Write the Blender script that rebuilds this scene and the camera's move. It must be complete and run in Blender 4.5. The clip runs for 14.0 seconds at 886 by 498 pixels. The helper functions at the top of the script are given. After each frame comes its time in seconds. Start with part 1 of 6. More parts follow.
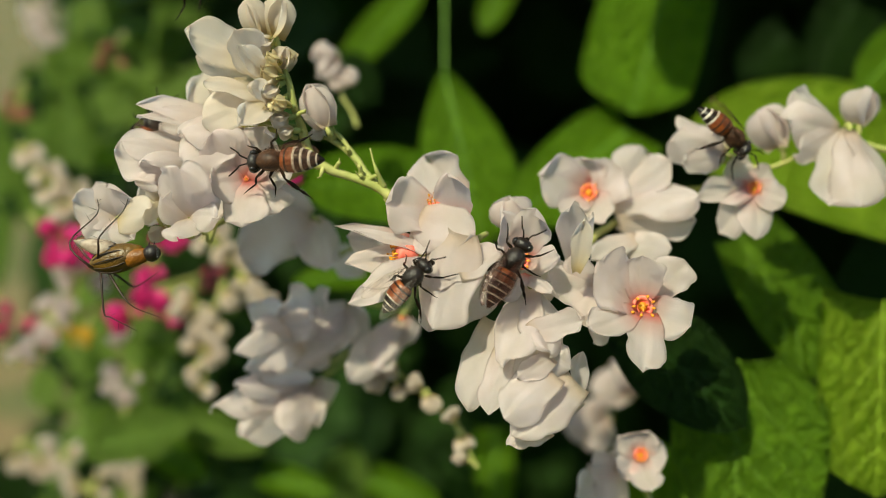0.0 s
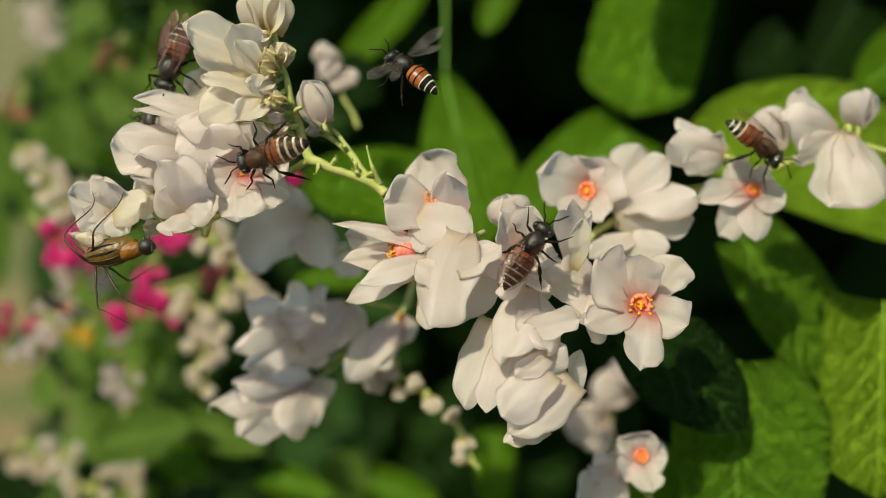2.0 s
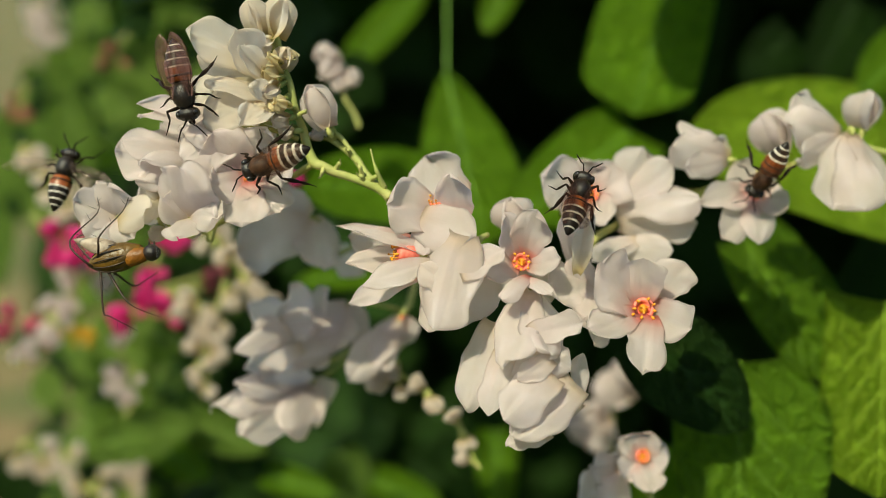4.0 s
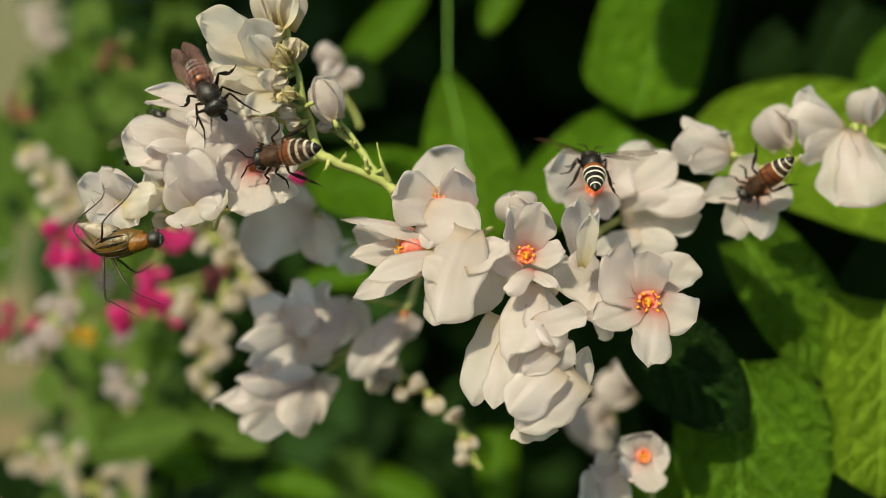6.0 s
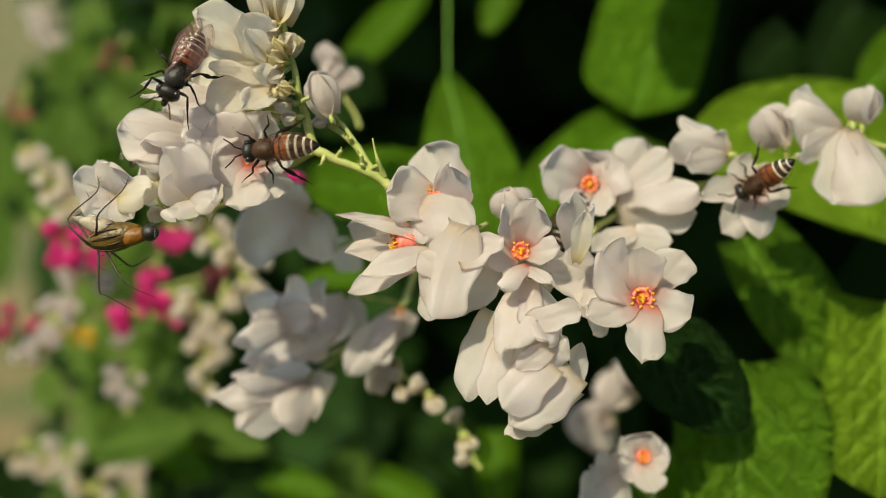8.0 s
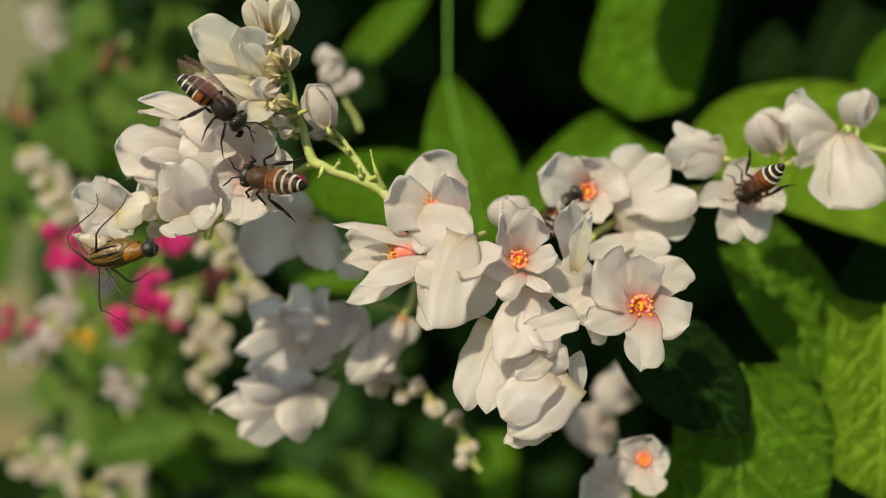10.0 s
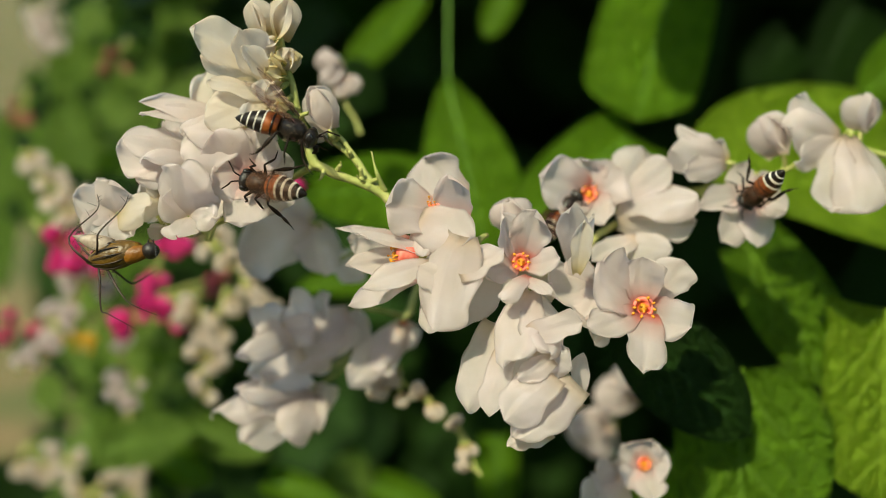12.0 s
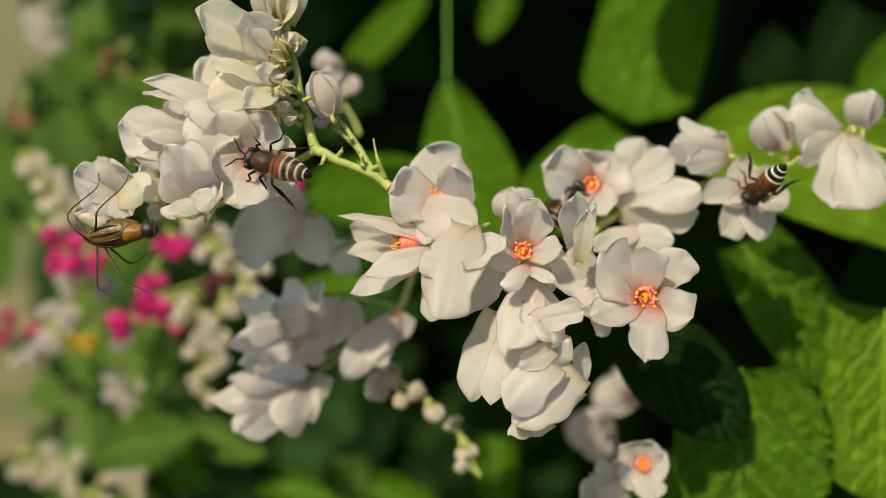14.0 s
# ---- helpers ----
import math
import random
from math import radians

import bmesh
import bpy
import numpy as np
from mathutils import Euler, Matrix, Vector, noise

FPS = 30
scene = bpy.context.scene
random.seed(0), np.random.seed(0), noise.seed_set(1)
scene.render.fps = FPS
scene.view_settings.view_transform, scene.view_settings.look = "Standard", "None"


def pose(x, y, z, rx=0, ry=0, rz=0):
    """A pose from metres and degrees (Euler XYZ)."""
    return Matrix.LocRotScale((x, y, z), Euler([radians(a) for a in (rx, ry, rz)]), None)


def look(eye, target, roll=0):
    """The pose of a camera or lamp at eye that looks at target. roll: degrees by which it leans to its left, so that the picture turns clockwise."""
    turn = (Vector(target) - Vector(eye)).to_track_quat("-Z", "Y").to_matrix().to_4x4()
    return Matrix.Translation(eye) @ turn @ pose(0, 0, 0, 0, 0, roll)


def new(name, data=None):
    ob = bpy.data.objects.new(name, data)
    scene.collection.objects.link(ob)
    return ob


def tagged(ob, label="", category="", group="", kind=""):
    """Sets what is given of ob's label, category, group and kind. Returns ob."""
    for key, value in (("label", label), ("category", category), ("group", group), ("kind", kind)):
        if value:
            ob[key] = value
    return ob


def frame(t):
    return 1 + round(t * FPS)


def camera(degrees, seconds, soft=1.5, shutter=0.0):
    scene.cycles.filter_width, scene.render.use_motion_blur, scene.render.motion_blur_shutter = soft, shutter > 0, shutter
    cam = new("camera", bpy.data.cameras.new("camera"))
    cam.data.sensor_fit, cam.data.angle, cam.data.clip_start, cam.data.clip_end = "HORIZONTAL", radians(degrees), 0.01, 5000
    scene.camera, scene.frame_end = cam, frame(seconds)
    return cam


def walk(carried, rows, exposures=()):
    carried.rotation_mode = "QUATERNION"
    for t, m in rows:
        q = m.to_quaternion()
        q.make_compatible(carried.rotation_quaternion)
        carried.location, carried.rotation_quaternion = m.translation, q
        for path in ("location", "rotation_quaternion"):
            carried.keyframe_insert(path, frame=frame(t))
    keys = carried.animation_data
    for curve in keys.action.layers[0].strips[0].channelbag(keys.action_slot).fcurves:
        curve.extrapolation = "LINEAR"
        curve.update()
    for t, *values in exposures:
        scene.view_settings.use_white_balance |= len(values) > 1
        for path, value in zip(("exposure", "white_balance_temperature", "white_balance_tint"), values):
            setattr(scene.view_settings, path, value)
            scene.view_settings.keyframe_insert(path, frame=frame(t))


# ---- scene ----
cam = camera(50, 14.0, 0.9)
STAND = look((0, 0, 0.9), (0, 1, 0.9 - math.tan(radians(22))))


def held(lift, turn, nod):
    """The hand-held camera's small drift: millimetres up, degrees to the left and up."""
    return STAND @ Matrix.Translation((0, lift * 0.001, 0)) @ pose(0, 0, 0, nod, turn, 0)


walk(cam, [(0.0, held(-0.1, -0.17, 0)), (3.0, held(0, -0.10, 0)), (5.5, held(0, 0, 0)), (8.0, held(0.05, 0, 0)),
           (10.5, held(0.4, 0, 0.034)), (12.5, held(0.6, 0.034, 0.136)), (14.0, held(0.4, -0.034, 0.24))],
     exposures=[(0.0, 0.6, 7450, -11), (14.0, 0.6, 7450, -11)])
cam.data.dof.use_dof = True
cam.data.dof.focus_distance = 0.0848
cam.data.dof.aperture_fstop = 12.5

# ---- light ----
SUN_FROM = Vector((-0.33, -0.47, 0.81)).normalized()
world = bpy.data.worlds.new("sky")
world.use_nodes = True
scene.world = world
sky = world.node_tree.nodes.new("ShaderNodeTexSky")
sky.sky_type = "NISHITA"
sky.sun_disc = False
sky.sun_elevation = math.asin(SUN_FROM.z)
sky.sun_rotation = math.atan2(SUN_FROM.x, SUN_FROM.y)
world.node_tree.links.new(sky.outputs[0], world.node_tree.nodes["Background"].inputs[0])
world.node_tree.nodes["Background"].inputs[1].default_value = 0.15
sun = new("sun", bpy.data.lights.new("sun", "SUN"))
sun.data.energy = 3.9
sun.data.angle = radians(0.53)
sun.data.color = (1.0, 0.92, 0.80)
sun.matrix_world = look(SUN_FROM * 5, (0, 0, 0))

# The planting: x across, y away from the camera, z up, in millimetres
MM = 0.001
PLANT = STAND @ Matrix.Translation((0, 0, -0.088)) @ pose(0, 0, 0, -90)


def vec(p):
    return Vector(p) * MM


# ---- materials ----
def material(name):
    m = bpy.data.materials.new(name)
    m.use_nodes = True
    return m, m.node_tree.nodes, m.node_tree.links, m.node_tree.nodes["Principled BSDF"]


def ramp(nodes, stops):
    r = nodes.new("ShaderNodeValToRGB")
    while len(r.color_ramp.elements) < len(stops):
        r.color_ramp.elements.new(0.5)
    for e, (p, c) in zip(r.color_ramp.elements, stops):
        e.position, e.color = p, (*c, 1)
    return r


def noise_node(nodes, links, scale, detail=3, rough=0.5, coord=None):
    n = nodes.new("ShaderNodeTexNoise")
    n.inputs["Scale"].default_value = scale
    n.inputs["Detail"].default_value = detail
    n.inputs["Roughness"].default_value = rough
    if coord is None:
        coord = nodes.new("ShaderNodeTexCoord").outputs["Object"]
    links.new(coord, n.inputs["Vector"])
    return n


def bumped(nodes, links, shader, height, strength, distance):
    b = nodes.new("ShaderNodeBump")
    b.inputs["Strength"].default_value = strength
    b.inputs["Distance"].default_value = distance
    links.new(height, b.inputs["Height"])
    links.new(b.outputs[0], shader.inputs["Normal"])
    return b


def mixed(nodes, links, kind, factor, a, b):
    n = nodes.new("ShaderNodeMix")
    n.data_type = "RGBA"
    n.blend_type = kind
    for sock, val in ((n.inputs[0], factor), (n.inputs[6], a), (n.inputs[7], b)):
        if isinstance(val, (int, float)):
            sock.default_value = val
        elif isinstance(val, tuple):
            sock.default_value = (*val, 1)
        else:
            links.new(val, sock)
    return n.outputs[2]


def thin_leaf(nodes, links, shader, colour, through_colour, share):
    """Adds light that comes through a thin blade."""
    t = nodes.new("ShaderNodeBsdfTranslucent")
    if isinstance(through_colour, tuple):
        t.inputs[0].default_value = (*through_colour, 1)
    else:
        links.new(through_colour, t.inputs[0])
    mix = nodes.new("ShaderNodeMixShader")
    mix.inputs[0].default_value = share
    links.new(shader.outputs[0], mix.inputs[1])
    links.new(t.outputs[0], mix.inputs[2])
    links.new(mix.outputs[0], nodes["Material Output"].inputs[0])


def petal_material(name, tip, base, blush, share=0.5):
    m, nodes, links, p = material(name)
    uv = nodes.new("ShaderNodeUVMap").outputs[0]
    sep = nodes.new("ShaderNodeSeparateXYZ")
    links.new(uv, sep.inputs[0])
    along = ramp(nodes, [(0.06, base), (0.2, blush), (0.5, tip)])
    links.new(sep.outputs[1], along.inputs[0])
    cloud = noise_node(nodes, links, 420, 3)
    tint = ramp(nodes, [(0.3, (0.93, 0.92, 0.88)), (0.75, (1, 1, 1))])
    links.new(cloud.outputs[0], tint.inputs[0])
    col = mixed(nodes, links, "MULTIPLY", 1.0, along.outputs[0], tint.outputs[0])
    links.new(col, p.inputs["Base Color"])
    p.inputs["Roughness"].default_value = 0.55
    p.inputs["Specular IOR Level"].default_value = 0.3
    stretch = nodes.new("ShaderNodeMapping")
    stretch.inputs["Scale"].default_value = (9, 1.6, 1)
    links.new(uv, stretch.inputs[0])
    veins = noise_node(nodes, links, 1.6, 3, 0.6, stretch.outputs[0])
    grain = noise_node(nodes, links, 2600, 2)
    both = nodes.new("ShaderNodeMath")
    both.operation = "MULTIPLY_ADD"
    links.new(grain.outputs[0], both.inputs[0])
    both.inputs[1].default_value = 0.3
    links.new(veins.outputs[0], both.inputs[2])
    bumped(nodes, links, p, both.outputs[0], 0.5, 0.00022)
    thin_leaf(nodes, links, p, col, mixed(nodes, links, "MULTIPLY", 1.0, col, (1.0, 0.96, 0.94)), share)
    return m


def leaf_material(name, dark, light, share=0.3, rough=0.45):
    """A quilted blade: pale net of veins on UV, cells between."""
    m, nodes, links, p = material(name)
    uv = nodes.new("ShaderNodeUVMap").outputs[0]
    cells = nodes.new("ShaderNodeTexVoronoi")
    cells.feature = "DISTANCE_TO_EDGE"
    cells.inputs["Scale"].default_value = 8.5
    warp = noise_node(nodes, links, 6, 2, coord=uv)
    wob = mixed(nodes, links, "LINEAR_LIGHT", 0.06, uv, warp.outputs[1])
    links.new(wob, cells.inputs["Vector"])
    net = ramp(nodes, [(0.0, (0, 0, 0)), (0.16, (1, 1, 1))])
    links.new(cells.outputs[0], net.inputs[0])
    cloud = noise_node(nodes, links, 90, 4)
    base = mixed(nodes, links, "MIX", cloud.outputs[0], dark, light)
    col = mixed(nodes, links, "MIX", net.outputs[0], tuple(min(1, c * 1.08 + 0.004) for c in light), base)
    links.new(col, p.inputs["Base Color"])
    p.inputs["Roughness"].default_value = rough
    p.inputs["Specular IOR Level"].default_value = 0.25
    dome = ramp(nodes, [(0.0, (0, 0, 0)), (0.10, (0.55, 0.55, 0.55)), (0.45, (1, 1, 1))])
    links.new(cells.outputs[0], dome.inputs[0])
    wrinkle = noise_node(nodes, links, 26, 4, 0.6, uv)
    relief = nodes.new("ShaderNodeMath")
    relief.operation = "MULTIPLY_ADD"
    links.new(wrinkle.outputs[0], relief.inputs[0])
    relief.inputs[1].default_value = 0.9
    links.new(dome.outputs[0], relief.inputs[2])
    bumped(nodes, links, p, relief.outputs[0], 0.9, 0.0018)
    thin_leaf(nodes, links, p, col, mixed(nodes, links, "MULTIPLY", 1.0, col, (1.1, 1.3, 0.5)), share)
    return m


def plain_material(name, a, b, scale, rough, spec=0.4, bump=0.3, distance=0.00005, metal=0.0):
    m, nodes, links, p = material(name)
    n = noise_node(nodes, links, scale, 4)
    r = ramp(nodes, [(0.3, a), (0.7, b)])
    links.new(n.outputs[0], r.inputs[0])
    links.new(r.outputs[0], p.inputs["Base Color"])
    p.inputs["Roughness"].default_value = rough
    p.inputs["Specular IOR Level"].default_value = spec
    p.inputs["Metallic"].default_value = metal
    fine = noise_node(nodes, links, scale * 6, 2)
    bumped(nodes, links, p, fine.outputs[0], bump, distance)
    return m


WHITE = petal_material("white_petal", (0.927, 0.890, 0.912), (0.86, 0.44, 0.40), (0.89, 0.76, 0.76), 0.76)
SHEER = petal_material("folded_white_petal", (0.927, 0.896, 0.916), (0.87, 0.80, 0.74), (0.89, 0.85, 0.86), 0.76)
CREAM = petal_material("cream_petal", (0.927, 0.901, 0.875), (0.80, 0.71, 0.46), (0.88, 0.83, 0.70), 0.76)
PALE_GREEN = petal_material("pale_green_bud", (0.90, 0.85, 0.66), (0.70, 0.64, 0.26), (0.86, 0.79, 0.50), 0.66)
PINK = petal_material("pink_petal", (0.90, 0.12, 0.52), (0.74, 0.05, 0.30), (0.86, 0.08, 0.42), 0.6)
ROSE = petal_material("rose_petal", (0.80, 0.26, 0.40), (0.66, 0.10, 0.22), (0.74, 0.18, 0.32))
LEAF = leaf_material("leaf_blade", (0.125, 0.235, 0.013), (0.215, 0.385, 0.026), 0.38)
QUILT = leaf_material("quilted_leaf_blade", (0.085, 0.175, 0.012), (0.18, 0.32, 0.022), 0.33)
# Shaded copy of LEAF: the shade is put into its darker green
LEAF_SHADE = leaf_material("shaded_leaf_blade", (0.010, 0.034, 0.004), (0.024, 0.064, 0.006), 0.25)
# Paler copy of LEAF with background haze put into its colour
HAZY_LEAF = leaf_material("hazy_leaf_blade", (0.14, 0.24, 0.045), (0.27, 0.39, 0.085), 0.42)
# Lighter, yellower copy of LEAF
LIME = leaf_material("lime_leaf_blade", (0.20, 0.31, 0.020), (0.32, 0.45, 0.04), 0.4)
STEM = plain_material("green_stem", (0.22, 0.26, 0.06), (0.42, 0.40, 0.15), 420, 0.65, 0.25, 0.6, 0.0001)
CORAL = plain_material("coral_disc", (0.66, 0.10, 0.07), (0.80, 0.25, 0.18), 1500, 0.45)
ANTHER = plain_material("anther", (0.50, 0.14, 0.012), (0.82, 0.42, 0.03), 2200, 0.6)
HEART = plain_material("yellow_heart", (0.72, 0.36, 0.03), (0.48, 0.12, 0.015), 2600, 0.5)


# ---- building blocks ----
def link(name, bm, mat, parent=None, label="", at=(0, 0, 0)):
    me = bpy.data.meshes.new(name)
    bm.to_mesh(me)
    bm.free()
    for f in me.polygons:
        f.use_smooth = True
    me.materials.append(mat)
    ob = new(name, me)
    ob.parent = parent
    ob.location = at
    if label:
        ob["label"] = label
    return ob


def part(name, bm, mat, parent, label="", at=(0, 0, 0)):
    return link(name, bm, mat, parent, label, at)


def frame_of(a, face):
    a = Vector(a).normalized()
    s = a.cross(Vector(face))
    if s.length < 1e-4:
        s = a.cross(Vector((1, 0.1, 0.2)))
    s.normalize()
    return a, s, s.cross(a).normalized()


def blade(bm, base, tip, width, face=(0, -1, 0), cup=0.2, arch=0.0, curl=0.0, wave=0.06, seed=0, neck=0.35,
          wide=0.58, notch=0.0, thick=0.06, nu=18, nv=14, fold=0.0, rough=0.0,
          crease=0.0, blunt=None, skew=None, taper=0.5):
    """A petal or leaf blade in millimetres. cup: edges rise to the face side; arch: the middle rises; curl: the tip turns to the face side."""
    base, tip = Vector(base), Vector(tip)
    a, s, n = frame_of(tip - base, face)
    length = (tip - base).length
    uvl = bm.loops.layers.uv.verify()
    rnd = random.Random(seed)
    ph = [rnd.uniform(0, 6.28) for _ in range(4)]
    lop = rnd.uniform(-0.12, 0.12)
    lean, shape, shift = rnd.uniform(-0.18, 0.18) * rough, rnd.uniform(2.0, 4.5) if rough else 2.3, rnd.uniform(-0.10, 0.10) * rough
    blunt, skew, wide = shape if blunt is None else blunt, lean if skew is None else skew, wide + shift
    twist = rnd.uniform(-0.3, 0.3) * rough
    rows, uvs = [], {}
    for i in range(nu + 1):
        u = 1 - (1 - i / nu) ** 1.6
        if u < wide:
            q = u / wide
            w = neck + (1 - neck) * (math.sin(q * math.pi / 2) ** 0.9 if q > 0 else 0)
        else:
            w = max(0.0, 1 - ((u - wide) / (1 - wide)) ** blunt) ** taper
        w = max(w, 0.04)
        row = []
        for j in range(nv + 1):
            v = 2 * j / nv - 1
            along = u * length - notch * length * max(0, u - 0.7) / 0.3 * (1 - abs(v)) ** 2
            along -= abs(v) ** 2.5 * length * 0.04
            edge = 1 + rough * (0.10 * math.sin(7 * u + ph[3] + 2.2 * v) + 0.06 * math.sin(15 * u + ph[1] - 2 * v) + 0.022 * math.sin(29 * u + ph[2] + 3 * v)) * min(1, 2.5 * u)
            x = v * w * width / 2 * (1 + lop * v) * edge + skew * width * u * u
            h = cup * width * 0.5 * w * (v * v) + arch * length * math.sin(math.pi * min(1, u)) + curl * length * u ** 3
            h += fold * width * 0.5 * w * abs(v) + twist * x * u
            h += wave * width * u * (0.8 * math.sin(4.5 * u + ph[0] + 1.6 * v) * abs(v) + 0.5 * math.sin(9 * u + ph[1] - 2.5 * v) * v * v + 0.35 * math.sin(2.6 * v + ph[2] + 2 * u))
            h += 0.012 * width * w * rough * math.sin(11 * v + ph[2] + 2 * u) * u
            h += 0.016 * width * rough * math.sin(14 * u - 5 * v + ph[3]) * abs(v) * u
            h -= crease * width * math.exp(-((v - lop * 2) / 0.16) ** 2) * min(1, 3 * u) * w
            vert = bm.verts.new(vec(base + a * along + s * x + n * h))
            uvs[vert] = (j / nv, u)
            row.append(vert)
        rows.append(row)
    faces = []
    for i in range(nu):
        for j in range(nv):
            f = bm.faces.new((rows[i][j], rows[i][j + 1], rows[i + 1][j + 1], rows[i + 1][j]))
            faces.append(f)
            for lp in f.loops:
                lp[uvl].uv = uvs[lp.vert]
    if thick:
        bmesh.ops.solidify(bm, geom=faces, thickness=thick * MM)
    return bm


def tube(bm, points, radii, sides=7):
    """A round stem through the points, in millimetres."""
    pts = [vec(p) for p in points]
    if isinstance(radii, (int, float)):
        radii = [radii] * len(pts)
    fine, rad = [], []
    for i in range(len(pts) - 1):
        p0, p1, p2, p3 = pts[max(i - 1, 0)], pts[i], pts[i + 1], pts[min(i + 2, len(pts) - 1)]
        for k in range(4):
            t = k / 4
            fine.append(0.5 * ((2 * p1) + (p2 - p0) * t + (2 * p0 - 5 * p1 + 4 * p2 - p3) * t * t + (3 * p1 - p0 - 3 * p2 + p3) * t ** 3))
            rad.append(radii[i] + (radii[i + 1] - radii[i]) * t)
    fine.append(pts[-1])
    rad.append(radii[-1])
    rings = []
    for i, p in enumerate(fine):
        d = (fine[min(i + 1, len(fine) - 1)] - fine[max(i - 1, 0)])
        a, s, n = frame_of(d, (0.13, -1, 0.21))
        rings.append([bm.verts.new(p + (s * math.cos(k * 6.2832 / sides) + n * math.sin(k * 6.2832 / sides)) * rad[i] * MM) for k in range(sides)])
    for r0, r1 in zip(rings, rings[1:]):
        for k in range(sides):
            bm.faces.new((r0[k], r0[(k + 1) % sides], r1[(k + 1) % sides], r1[k]))
    bm.faces.new(rings[0][::-1])
    bm.faces.new(rings[-1])
    return bm


def ball(bm, centre, radii, axis=(1, 0, 0), face=(0, -1, 0), seg=10, ring=8):
    """An ellipsoid in millimetres, long along axis."""
    a, s, n = frame_of(axis, face)
    m = Matrix((a, s, n)).transposed().to_4x4()
    m.translation = vec(centre)
    bmesh.ops.create_uvsphere(bm, u_segments=seg, v_segments=ring, radius=1,
                              matrix=m @ Matrix.Diagonal((radii[0] * MM, radii[1] * MM, radii[2] * MM, 1)))
    return bm


# ---- flower sprays ----
def spray(name, pivot, label, category="flower spray"):
    ob = new(name)
    ob.empty_display_size = 0.005
    ob.matrix_world = PLANT @ Matrix.Translation(vec(pivot))
    tagged(ob, label, category, "flower sprays on the vine")
    ob["pivot"] = pivot
    return ob


def stem(sp, points, radii, name="stem"):
    pv = Vector(sp["pivot"])
    rnd = random.Random(int(abs(pv.x) * 10) + len(points))
    pts, rad = [], []
    for i, p in enumerate(points):
        pts.append(Vector(p) - pv)
        rad.append(radii[i] * 0.85)
        if i + 1 < len(points):
            pts.append((Vector(p) + Vector(points[i + 1])) / 2 - pv + Vector([rnd.uniform(-0.2, 0.2) for _ in range(3)]))
            rad.append((radii[i] + radii[i + 1]) / 2 * rnd.uniform(0.62, 0.8))
    return part(name, tube(bmesh.new(), pts, rad, 9), STEM, sp)


COUNT = [0]


